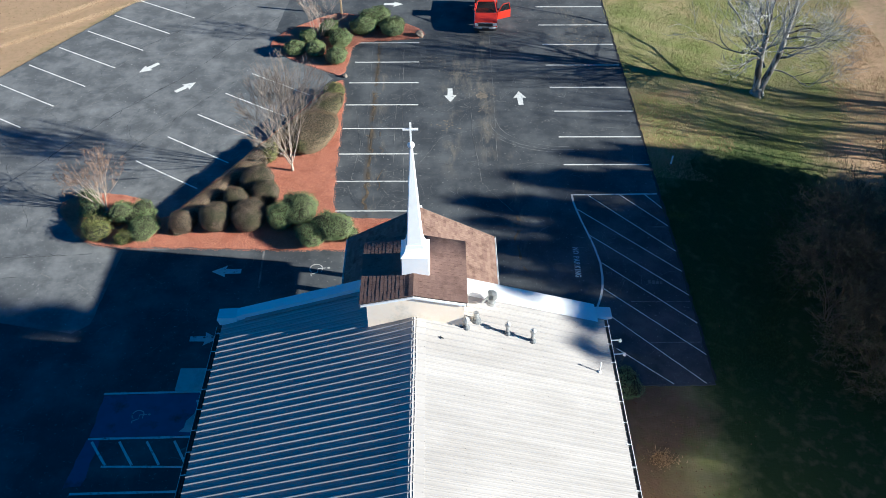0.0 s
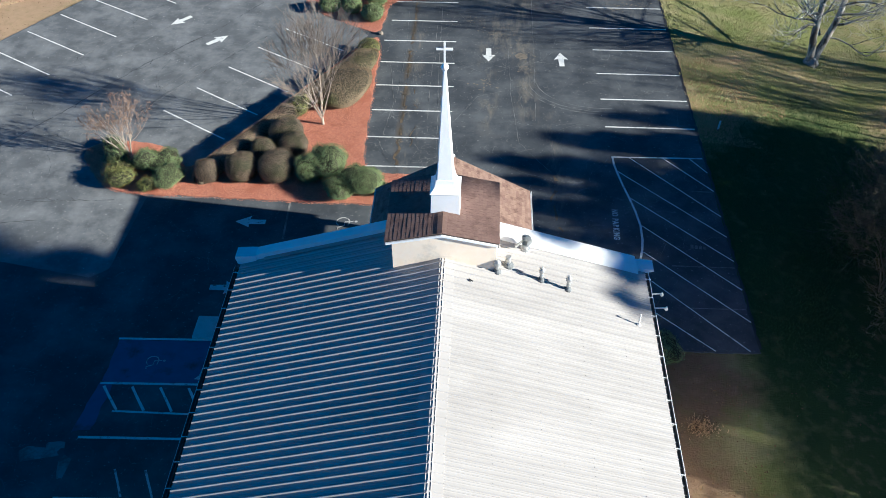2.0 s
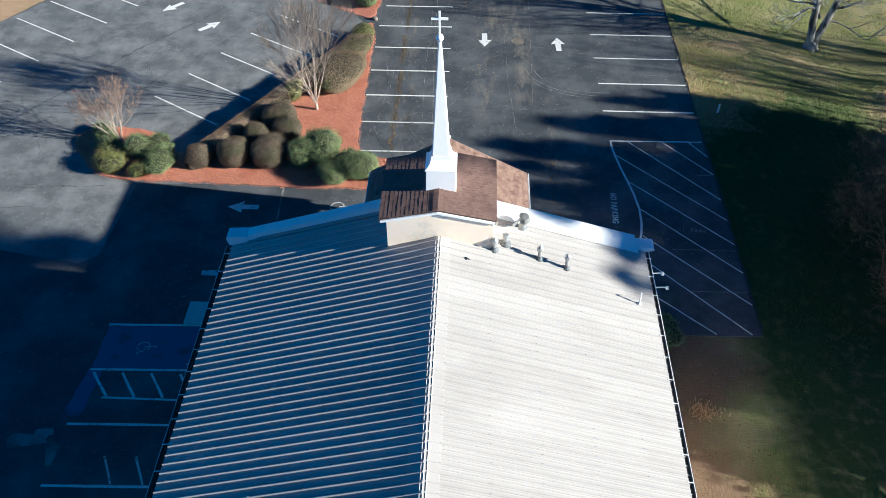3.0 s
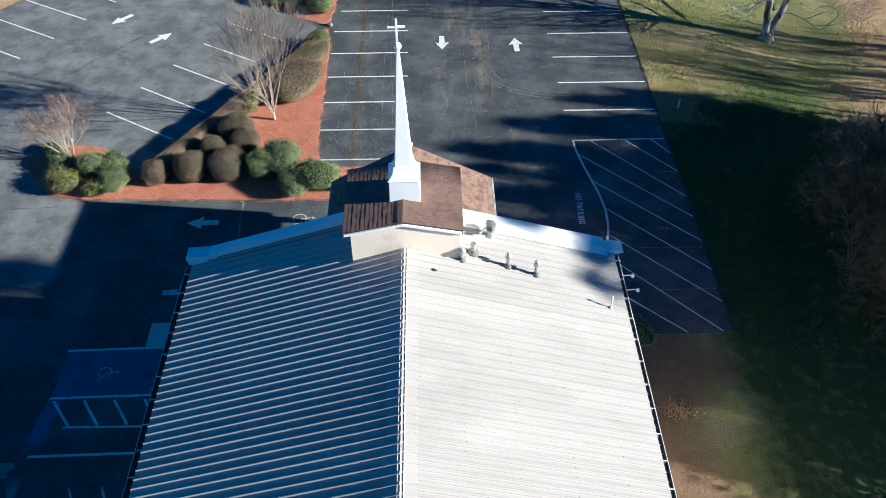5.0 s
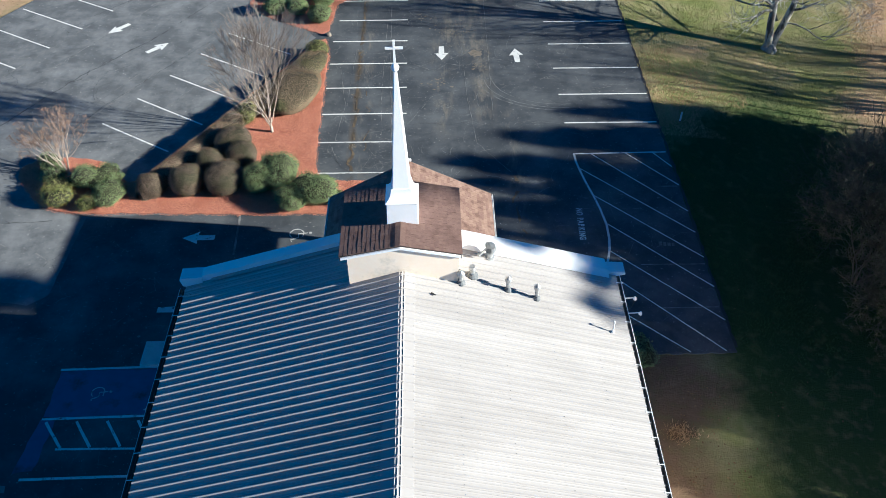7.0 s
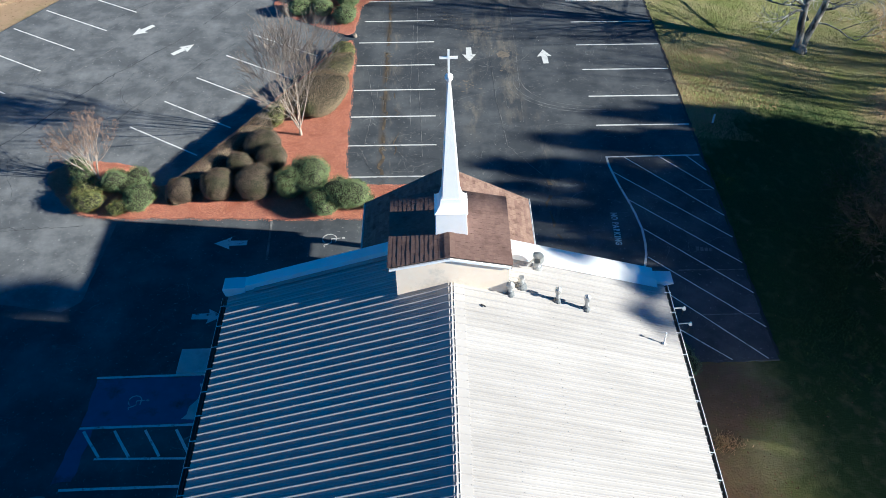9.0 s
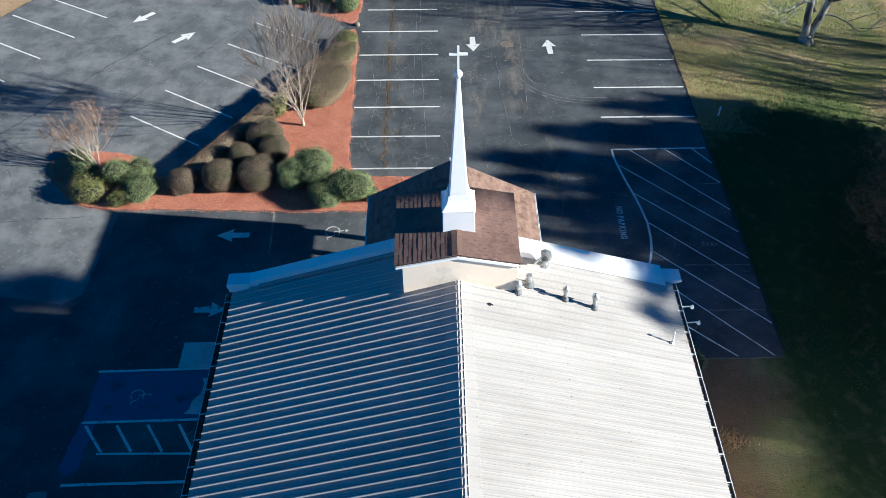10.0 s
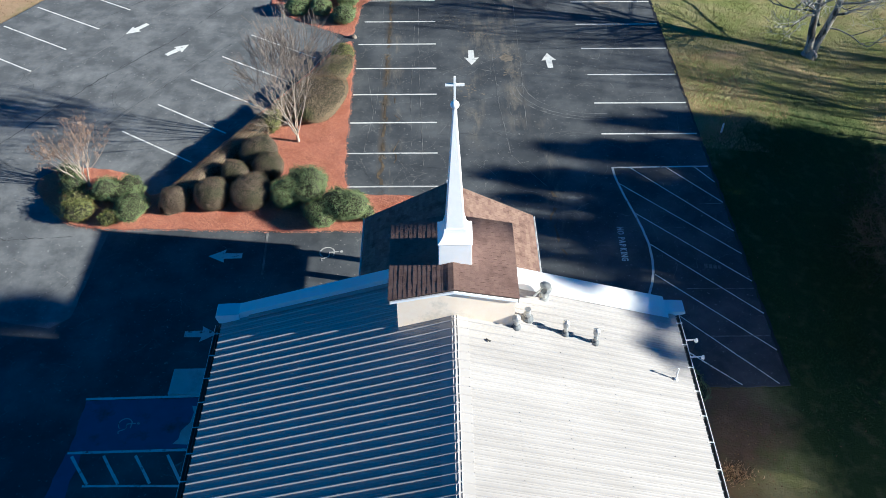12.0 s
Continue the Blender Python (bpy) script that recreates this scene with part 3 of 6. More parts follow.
def crack(points, width, seed, mat="seal", label="black sealed crack in the asphalt", rough=0.08, gaps=0.0):
    """A wandering dark seam."""
    rng = random.Random(seed)
    if mat == "pale_crack":
        rough *= 0.4
    pts = []
    for (ax, ay), (bx, by) in zip(points, points[1:]):
        k = max(2, int(math.hypot(bx - ax, by - ay) / 0.3))
        pts += [(ax + (bx - ax) * i / k + rng.gauss(0, rough * 0.4), ay + (by - ay) * i / k + rng.gauss(0, rough * 0.4)) for i in range(k)]
    verts, faces = [], []
    for i, p in enumerate(pts):
        d = (Vector(pts[min(i + 1, len(pts) - 1)]) - Vector(pts[max(i - 1, 0)])).normalized()
        w = width * rng.uniform(0.3, 1.2) / 2
        verts += [(p[0] - d.y * w, p[1] + d.x * w, 0.006), (p[0] + d.y * w, p[1] - d.x * w, 0.006), ]
        broken = i and gaps and noise.noise((pts[i][0] * 0.9, pts[i][1] * 0.9, seed)) > 0.32 - gaps
        if i and not broken:
            faces.append((2 * i - 2, 2 * i - 1, 2 * i + 1, 2 * i))
    ob = loose("asphalt_crack", verts, faces, mat)
    return tagged(ob, label, "crack", kind="structure")


crack([(-27.0, 39.0), (-23.44, 44.54), (-20.36, 49.75), (-16.58, 54.61), (-13.84, 59.3), (-11.0, 63.5)], 0.045, 1, gaps=0.05)
crack([(-23.2, 44.9), (-20.1, 49.9), (-16.9, 54.4)], 0.04, 2, rough=0.25, gaps=0.25)
crack([(-34.0, 35.6), (-27.0, 36.4), (-21.5, 36.0), (-17.5, 36.3)], 0.03, 3, gaps=0.1)
crack([(-26.0, 36.8), (-23.0, 36.3), (-19.0, 36.2)], 0.025, 31, rough=0.2, gaps=0.15)
crack([(-27.0, 33.5), (-21.0, 34.6)], 0.04, 4)
crack([(-24.2, 41.6), (-26.0, 46.0)], 0.025, 41, gaps=0.15)
crack([(5.3, 39.2), (5.05, 37.2), (5.2, 35.4), (5.35, 33.6)], 0.2, 5, "rust", "brown weathered crack in the asphalt", 0.25, 0.15)
crack([(2.9, 52.5), (3.0, 47.0), (3.4, 42.0), (5.2, 39.2)], 0.03, 6, "pale_crack", "pale hairline crack in the asphalt", 0.1)
crack([(4.6, 60.0), (4.5, 50.0), (4.4, 44.0)], 0.04, 7, "pale_crack", "pale worn seam in the asphalt", 0.06)
crack([(-0.2, 50.5), (1.2, 49.6), (2.0, 50.5), (3.2, 49.9)], 0.035, 8, "pale_crack", "pale hairline crack in the asphalt", 0.12)
crack([(-0.4, 44.0), (1.0, 46.8), (2.9, 47.6)], 0.03, 9, "pale_crack", "pale hairline crack in the asphalt", 0.12)
crack([(-4.5, 50.0), (-4.0, 46.0), (-4.4, 42.0)], 0.03, 10, "pale_crack", "pale hairline crack in the asphalt")
crack([(-1.6, 58.0), (-1.5, 50.0), (-1.2, 41.0)], 0.03, 11, "pale_crack", "pale hairline crack in the asphalt")
crack([(-21.5, 57.6), (-19.0, 60.4), (-14.0, 66.0)], 0.04, 12)
crack([(-21.0, 40.0), (-18.0, 46.5), (-13.0, 54.0)], 0.03, 13)
for k, (x0, y0, x1, y1) in enumerate([(-17.9, 33.9, -16.9, 33.0), (-20.2, 34.8, -19.2, 34.1), (-24.5, 52.5, -23.8, 51.9), (-12.0, 44.5, -11.2, 45.5), (-18.0, 59.0, -17.0, 60.0)]):
    crack([(x0, y0), ((x0 + x1) / 2 + 0.1, (y0 + y1) / 2), (x1, y1)], 0.06, 50 + k, "pale_crack", "pale scrape on the asphalt", 0.03)

# a black strip for the shadow gap and soil along the lawn, and a mown edge across the field
crack([(13.55, 27.0), (13.56, 45.0), (13.57, 88.0)], 0.16, 160, "seal", "black strip for the shadow gap at the asphalt's edge by the lawn", 0.05)
crack([(-31.8, 59.6), (-28.4, 62.4), (-25.1, 66.2), (-21.0, 71.0)], 0.22, 161, "dry_blade", "pale mown edge across the field", 0.1)

# oil drip trails along the stalls
crack([(-3.25, 37.6), (-3.45, 41.0), (-3.3, 44.5), (-3.42, 50.0), (-3.35, 56.0), (-3.5, 60.5)], 0.17, 74, "rust", "oily brown drip trail across the stalls", 0.14, 0.2)
crack([(-2.75, 38.0), (-2.7, 42.5), (-2.85, 48.0)], 0.06, 75, "rust", "thin oily drip trail across the stalls", 0.3, 0.3)
crack([(-1.85, 43.0), (-1.95, 48.0), (-1.8, 56.5)], 0.04, 72, "pale_crack", "pale worn seam across the stalls", 0.06, 0.2)
crack([(-3.9, 46.0), (-3.7, 52.0), (-3.9, 58.5)], 0.035, 73, "pale_crack", "pale worn seam across the stalls", 0.06, 0.2)
patch("oil_stain", [(3.75 + 0.3 * math.cos(a), 51.6 + 0.42 * math.sin(a)) for a in [radians(30 * i) for i in range(12)]], "olive_stain", "rusty round stain in the lane", seed=77, rag=0.16)
rng = random.Random(91)
bm = bmesh.new()
for x, y, r, count in ((3.75, 51.9, 0.8, 45), (3.9, 50.3, 0.5, 25), (2.1, 54.8, 0.7, 40), (3.2, 54.4, 0.6, 25), (10.6, 58.7, 1.0, 60), (12.4, 58.9, 0.7, 35), (11.8, 61.6, 1.1, 60), (12.9, 55.2, 0.5, 25), (0.4, 56.6, 0.5, 18), (1.4, 48.3, 0.7, 25), (-3.4, 47.0, 0.25, 20), (-3.4, 52.0, 0.25, 25), (-3.4, 42.0, 0.25, 20)):
    for _ in range(count):
        cx, cy, w = x + rng.gauss(0, r * 0.6), y + rng.gauss(0, r * 0.6), rng.uniform(0.02, 0.09)
        prism(bm, [(cx + w * rng.uniform(0.5, 1.4) * math.cos(q), cy + w * rng.uniform(0.4, 1.0) * math.sin(q)) for q in [radians(72 * i) for i in range(5)]], 0.0005, 0.005)
tagged(part("rusty_specks", bm, "olive_stain"), "scattered rusty specks on the asphalt", "stain", kind="stuff")



def hairlines(area, count, seed, mat, label, width=0.016, z=0.0045):
    """A scatter of short forking hairline cracks."""
    rng = random.Random(seed)
    verts, faces = [], []

    def run(x, y, a, n):
        for i in range(n):
            nx, ny = x + 0.22 * math.cos(a), y + 0.22 * math.sin(a)
            w = width * rng.uniform(0.4, 1.3)
            b = len(verts)
            sx, sy = -math.sin(a) * w, math.cos(a) * w
            verts.extend([(x - sx, y - sy, z), (x + sx, y + sy, z), (nx + sx, ny + sy, z), (nx - sx, ny - sy, z)])
            faces.append((b, b + 3, b + 2, b + 1))
            x, y = nx, ny
            a += rng.gauss(0, 0.2)
            if n > 6 and rng.random() < 0.06:
                run(x, y, a + rng.choice((-1, 1)) * rng.uniform(0.7, 1.3), n // 2)

    for _ in range(count):
        x, y = rng.uniform(area[0], area[1]), rng.uniform(area[2], area[3])
        run(x, y, rng.choice((0, math.pi / 2, rng.uniform(0, math.pi))) + rng.gauss(0, 0.2), rng.randint(4, 16))
    tagged(loose("hairline_cracks", verts, faces, mat), label, "crack", kind="stuff")


hairlines((-4.8, 13.0, 33.0, 65.0), 60, 1, "pale_crack", "fine pale cracks in the asphalt", 0.008)
hairlines((-5.0, 4.0, 38.0, 60.0), 30, 5, "pale_crack", "fine pale cracks across the stalls", 0.006)
hairlines((-4.8, 13.0, 33.0, 65.0), 18, 2, "seal", "fine dark cracks in the asphalt", 0.007)
hairlines((-29.0, -9.0, 30.0, 64.0), 14, 3, "seal", "fine dark cracks in the grey asphalt", 0.007, 0.0045)
# faint straight paving seams of the angled lot
for k, (x, y, long) in enumerate(((-22.5, 50.5, 14.0), (-25.0, 50.0, 13.0), (-19.2, 44.0, 16.0), (-14.9, 45.2, 14.0), (-21.0, 42.5, 9.0))):
    d = Vector((1.38, 2.43)).normalized() * long
    crack([(x, y), (x + d.x, y + d.y)], 0.05, 140 + k, "pale_crack", "pale paving seam in the grey asphalt", 0.02)
# tyre scrub arcs in the lane
for k, r in enumerate((3.0, 3.35, 3.6)):
    crack([(8.6 + r * 1.35 * math.cos(a), 48.7 + r * math.sin(a)) for a in [radians(185 + 12 * i) for i in range(9)]], 0.045, 150 + k, "pale_crack", "pale tyre scrub arc on the asphalt", 0.02)


def flecks(area, count, seed, label):
    """Small pale grit and chips lying about."""
    rng = np.random.default_rng(seed)
    q = np.column_stack([rng.uniform(area[0], area[1], count), rng.uniform(area[2], area[3], count), np.full(count, 0.008)])
    ob = leaf_shell(rng, q, np.tile([0, 0, 1.0], (count, 1)), 0.02, "line", "grit", None, lean=0.15)
    tagged(ob, label, "grit", kind="stuff")


# ---- the church ----
RIDGE, SLOPE, FRONT, BACK = 9.06, 0.298, 24.5, -1.12
EAVES = {-1: 7.56, 1: 7.27}
church = thing("church", "white metal-roofed church with a shingled porch and a white steeple", "church")
# body
bm = bmesh.new()
gable(bm, [(-7.2, -0.1), (7.2, -0.1), (7.2, RIDGE - SLOPE * 7.2 - 0.12), (0, RIDGE - 0.12), (-7.2, RIDGE - SLOPE * 7.2 - 0.12)], BACK + 0.3, 24.25)
part("wall", bm, "cream", church, "cream stucco walls")
bm = bmesh.new()
lx, rx = EAVES[-1] - 0.03, EAVES[1] - 0.03
gable(bm, [(-lx, RIDGE - SLOPE * lx - 0.14), (0, RIDGE - 0.14), (rx, RIDGE - SLOPE * rx - 0.14), (rx, RIDGE - SLOPE * rx - 0.03), (0, RIDGE - 0.03), (-lx, RIDGE - SLOPE * lx - 0.03)], BACK, FRONT)
main_roof = part("main_roof", bm, "felt", church, "white ribbed metal roof")

# one sheet of roofing: three tall ribs and low stiffeners between them, laid from ridge to eave
PITCH = 0.305


def roof_panel(eave):
    long = eave / math.cos(math.atan(SLOPE))
    profile = []
    for k in range(3):
        y = PITCH * k
        profile += [(y, 0.0), (y + 0.021, 0.039), (y + 0.04, 0.039), (y + 0.061, 0.0),
                    (y + 0.135, 0.0), (y + 0.153, 0.012), (y + 0.165, 0.012), (y + 0.183, 0.0),
                    (y + 0.225, 0.0), (y + 0.243, 0.012), (y + 0.255, 0.012), (y + 0.273, 0.0)]
    profile.append((PITCH * 3, 0.0))
    bm = bmesh.new()
    rows = []
    for u in (0.0, long):
        rows.append([[bm.verts.new((u, y, z + d)) for y, z in profile] for d in (0.0, -0.012)])
    for i in range(len(profile) - 1):
        bm.faces.new((rows[0][0][i], rows[1][0][i], rows[1][0][i + 1], rows[0][0][i + 1]))
        bm.faces.new((rows[0][1][i + 1], rows[1][1][i + 1], rows[1][1][i], rows[0][1][i]))
        bm.faces.new((rows[1][0][i], rows[1][1][i], rows[1][1][i + 1], rows[1][0][i + 1]))
    return mesh(bm, "white_metal")


PANEL = {s: roof_panel(EAVES[s]) for s in (-1, 1)}
tilt = math.degrees(math.atan(SLOPE))
k = 0
while FRONT - PITCH * 3 * (k + 1) > BACK - 0.01:
    y = FRONT - PITCH * 3 * (k + 1)
    shared("roof_panel", PANEL[1], main_roof, pose(0, y, RIDGE, 0, tilt, 0))
    shared("roof_panel", PANEL[-1], main_roof, pose(0, y + PITCH * 3, RIDGE, 0, tilt, 180))
    k += 1
# screws with washers on the purlin lines
verts, faces = [], []
rng = random.Random(3)
for side in (-1, 1):
    for x in (0.4, 1.72, 3.14, 4.65, 6.09, 7.3):
        for j in range(int((FRONT - BACK) / PITCH)):
            y = FRONT - PITCH * (j + (0.91 if side > 0 else 0.09)) + rng.uniform(-0.01, 0.01)
            if abs(x) < 1.9 and y > 22.5 or rng.random() < (0.3 if x > 0.5 else 0.1):
                continue
            cx = x + rng.uniform(-0.02, 0.02)
            b = len(verts)
            for i in range(6):
                a = math.pi / 3 * i
                verts.append((side * (cx + 0.017 * math.cos(a)), y + 0.017 * math.sin(a), RIDGE - SLOPE * cx + 0.042))
            verts.append((side * cx, y, RIDGE - SLOPE * cx + 0.05))
            faces += [(b + i, b + (i + 1) % 6, b + 6) for i in range(6)]
tagged(loose("roof_screws", verts, faces, "screw", main_roof), "dark screw heads", kind="stuff")

# ridge: a low folded cap with three seams, formed over the ribs on either side
bm = bmesh.new()
cap = [(-0.42, -0.105), (-0.07, 0.0), (-0.062, 0.016), (-0.045, 0.004), (0.0, 0.012), (0.015, 0.024), (0.03, 0.008), (0.09, -0.006), (0.1, 0.012), (0.115, -0.014), (0.42, -0.105)]
gable(bm, [(x, RIDGE + z) for x, z in cap] + [(0.42, RIDGE - 0.13), (0, RIDGE - 0.01), (-0.42, RIDGE - 0.13)], BACK, 22.6)
part("ridge_cap", bm, "white_metal", church, "folded white metal ridge cap")
bm = bmesh.new()
ends = [[bm.verts.new((u, y, z)) for y, z in ((-0.034, -0.032), (-0.011, 0.003), (0.011, 0.003), (0.034, -0.032))] for u in (0.0, 0.43)]
for i in range(3):
    bm.faces.new((ends[0][i], ends[0][i + 1], ends[1][i + 1], ends[1][i]))
bm.faces.new(ends[0][::-1])
bm.faces.new(ends[1])
hump = mesh(bm, "white_metal")
for j in range(int((22.5 - BACK) / PITCH)):
    y = FRONT - PITCH * (j + 6) - 0.027
    shared("ridge_rib", hump, church, pose(0.0, y + 0.054, RIDGE + 0.041, 0, tilt, 0))
    shared("ridge_rib", hump, church, pose(0.0, y, RIDGE + 0.041, 0, tilt, 180))

# rake trim along the front edge with its boxed ends
for s in (-1, 1):
    bm = bmesh.new()
    up, out = (0.13, 0.51) if s > 0 else (0.24, 0.4)
    a = [(0, RIDGE + 0.02), (0, RIDGE + up), (s * 6.95, RIDGE + up - SLOPE * 6.95), (s * 6.95, RIDGE - 0.35 - SLOPE * 6.95), (0, RIDGE - 0.35)]
    gable(bm, a if s > 0 else a[::-1], FRONT - 0.06, FRONT + out)
    part("rake_trim", bm, "trim", church, "white metal rake trim", bevel=0.012)
    bm = bmesh.new()
    z = RIDGE - SLOPE * 6.95 + up + 0.005
    deep = 0.18 if s > 0 else 0.42
    tip = 7.58 if s > 0 else 7.7
    z -= 0.05 if s > 0 else 0.0
    gable(bm, [(s * 6.96, z - deep - 0.12), (s * 6.93, z - 0.01), (s * 7.2, z - 0.03), (s * tip, z - 0.05), (s * (tip + 0.03), z - 0.15), (s * (tip - 0.04), z - deep)][::s], FRONT - 0.12, FRONT + (0.42 if s > 0 else out + 0.02))
    part("rake_end", bm, "trim", church, "boxed end of the rake trim", bevel=0.015)
    # flashing where trim and sheet meet
    bm = bmesh.new()
    if s > 0:
        ends = [[bm.verts.new((u, y, RIDGE - SLOPE * u + z)) for y, z in ((FRONT - 0.34, 0.02), (FRONT - 0.34, 0.034), (FRONT - 0.055, up + 0.004), (FRONT - 0.055, 0.02))] for u in (1.82, 7.0)]
        for i in range(4):
            bm.faces.new((ends[0][i], ends[0][(i + 1) % 4], ends[1][(i + 1) % 4], ends[1][i]))
        bm.faces.new(ends[0][::-1])
        bm.faces.new(ends[1])
    else:
        box(bm, -6.9, 0.0, FRONT - 0.2, FRONT - 0.06, 0.02, 0.06, pose(0, 0, RIDGE, 0, -tilt, 0))
    part("rake_flashing", bm, "trim" if s > 0 else "white_metal", church)
    EAVE = EAVES[s]
    EAVE_Z = RIDGE - SLOPE * EAVE
    # gutter: an open trough, its strap hangers and a downpipe
    bm = bmesh.new()
    low = 0.09 if s < 0 else 0.03
    x0, x1, z1 = (EAVE + 0.1, EAVE + 0.21, EAVE_Z - low) if s < 0 else (EAVE + 0.0, EAVE + 0.125, EAVE_Z - low)
    trough = [(x0, z1), (x0, z1 - 0.12), (x1 - 0.02, z1 - 0.12), (x1, z1 - 0.02), (x1 + 0.012, z1), (x1 - 0.012, z1), (x1 - 0.03, z1 - 0.105), (x0 + 0.012, z1 - 0.105), (x0 + 0.012, z1)]
    gable(bm, [(s * x, z) for x, z in trough][::s], BACK, FRONT - 0.1)
    # trough coloured dark to give the shaded gap inside the white lip
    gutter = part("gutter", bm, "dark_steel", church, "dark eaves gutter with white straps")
    bm = bmesh.new()
    tube(bm, [(s * (x1 + 0.012), BACK, z1), (s * (x1 + 0.012), FRONT - 0.1, z1)], [0.014 if s > 0 else 0.007] * 2, 6)
    part("gutter_lip", bm, "trim", church, "white rolled lip of the gutter")
    # board behind it, the eave's shade put into its dark colour
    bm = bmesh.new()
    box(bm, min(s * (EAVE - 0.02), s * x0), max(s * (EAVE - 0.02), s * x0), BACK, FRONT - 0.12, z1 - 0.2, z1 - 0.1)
    part("fascia", bm, "dark_steel", church, "fascia board coloured dark for the shade under the eave")
    bm = bmesh.new()
    box(bm, -0.17, 0.1 if s < 0 else 0.02, -0.016, 0.016, 0.0, 0.01)
    strap = mesh(bm, "trim")
    j = 0
    while FRONT - 0.5 - 0.915 * j > BACK:
        shared("gutter_strap", strap, gutter, pose(s * (EAVE + 0.12), FRONT - 0.5 - 0.915 * j, EAVE_Z + (0.0 if s > 0 else -0.075), 0, 6, 0 if s > 0 else 180))
        j += 1
    bm = bmesh.new()
    tube(bm, [(s * (EAVE + 0.18), FRONT - 0.35, z1 - 0.1), (s * (EAVE + 0.1), FRONT - 0.35, z1 - 0.4), (s * 7.27, FRONT - 0.35, z1 - 0.7), (s * 7.27, FRONT - 0.35, 0.1)], [0.045] * 4, 8)
    part("downpipe", bm, "trim", church)


# shingled roofs: courses of tabs, each lying on the one below
def shingle_mesh(width, deep, mat):
    bm = bmesh.new()
    box(bm, 0.0, deep, 0.004, width - 0.004, 0.0, 0.012, pose(0, 0, 0, 0, -2.4, 0))
    return mesh(bm, mat)


def shingles(parent, ridge, slope, half, y0, y1, side, mat, rest, keep, seed, expose=0.145, tab=0.3):
    """Lays the tabs of one slope; those that keep() picks are pieces, the others one mesh."""
    rng = random.Random(seed)
    angle = math.atan(slope)
    me = shingle_mesh(tab, expose + 0.05, mat)
    length = half / math.cos(angle)
    rows = int(length / expose)
    verts, faces, count = [], [], 0
    for r in range(rows + 1):
        u = min(r * expose, length - expose)
        y = y0 - (r % 2) * tab / 2
        while y < y1:
            w0, w1 = max(y, y0), min(y + tab, y1)
            if w1 - w0 > 0.05:
                m = pose(0, 0, ridge, 0, math.degrees(angle), 0) if side > 0 else pose(0, 0, ridge, 0, -math.degrees(angle), 0)
                lift = rng.uniform(0.0, 0.005)
                whole = w1 - w0 > tab - 0.01
                if whole and count < 290 and keep(u * math.cos(angle), y):
                    turn = 0 if side > 0 else 180
                    shift = w0 if side > 0 else w1
                    shared("shingle", me, parent, pose(0, 0, ridge, 0, 0, 0) @ pose(0, shift, 0, 0, math.degrees(angle), turn) @ pose(u, 0, 0.012 + lift))
                    count += 1
                else:
                    t = math.tan(radians(2.4))
                    b = len(verts)
                    far = u + expose + 0.05
                    for du, dz in ((u, 0.0), (far, (expose + 0.05) * t)):
                        for yy in (w0 + 0.004, w1 - 0.004):
                            for dd in (0.0, 0.012):
                                p = m @ Vector((side * du, yy, 0.012 + lift + dz + dd))
                                verts.append(tuple(p))
                    faces += [(b + 1, b + 3, b + 7, b + 5), (b + 4, b + 5, b + 7, b + 6), (b, b + 1, b + 5, b + 4), (b + 2, b + 6, b + 7, b + 3)]
            y += tab
    if verts:
        tagged(loose("shingle_course", verts, faces, rest, parent), kind="stuff")


# the block astride the ridge that carries the steeple
BX, BY0, BY1, BR, BS, BH = 1.66, 22.52, 25.66, 10.14, 0.21, 1.86
bm = bmesh.new()
gable(bm, [(-BX, 5.2), (BX + 0.14, 5.2), (BX + 0.14, BR - BS * (BX + 0.14) - 0.1), (0, BR - 0.1), (-BX, BR - BS * BX - 0.1)], BY0, BY1)
block = part("steeple_block", bm, "cream", church, "cream stucco block with a brown shingle roof")
bm = bmesh.new()
gable(bm, [(-BH, BR - BS * BH - 0.1), (0, BR - 0.1), (BH, BR - BS * BH - 0.1), (BH, BR - BS * BH), (0, BR), (-BH, BR - BS * BH)], BY0 - 0.02, BY1 + 0.14)
block_roof = part("block_roof", bm, "felt", church, "brown shingle roof")
for s in (-1, 1):
    bm = bmesh.new()
    a = [(0, BR - 0.1), (0, BR - 0.02), (s * BH, BR - BS * BH - 0.02), (s * BH, BR - BS * BH - 0.1)]
    gable(bm, a if s > 0 else a[::-1], BY0 - 0.07, BY0 - 0.022)
    part("barge_board", bm, "trim", church, "white painted barge board")
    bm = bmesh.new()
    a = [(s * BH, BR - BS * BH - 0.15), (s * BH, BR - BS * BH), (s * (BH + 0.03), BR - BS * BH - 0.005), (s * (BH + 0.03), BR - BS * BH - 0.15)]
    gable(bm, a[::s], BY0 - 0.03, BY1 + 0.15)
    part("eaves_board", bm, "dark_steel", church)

# the porch roof in front of the gable
PR, PS, PH, PY0, PY1 = 5.48, 0.53, 3.49, 24.3, 33.12
bm = bmesh.new()
gable(bm, [(-PH, PR - PS * PH - 0.14), (0, PR - 0.14), (PH, PR - PS * PH - 0.14), (PH, PR - PS * PH), (0, PR), (-PH, PR - PS * PH)], PY0, PY1)
porch_roof = part("porch_roof", bm, "felt", church, "tan-brown shingle porch roof")
bm = bmesh.new()
gable(bm, [(-PH + 0.25, PR - PS * PH - 0.02), (PH - 0.25, PR - PS * PH - 0.02), (0, PR - 0.16)], PY1 - 0.35, PY1 - 0.2)
part("porch_gable", bm, "cream", church, "cream porch gable")
bm = bmesh.new()
box(bm, -PH + 0.3, PH - 0.3, PY1 - 0.45, PY1 - 0.15, PR - PS * PH - 0.42, PR - PS * PH - 0.02)
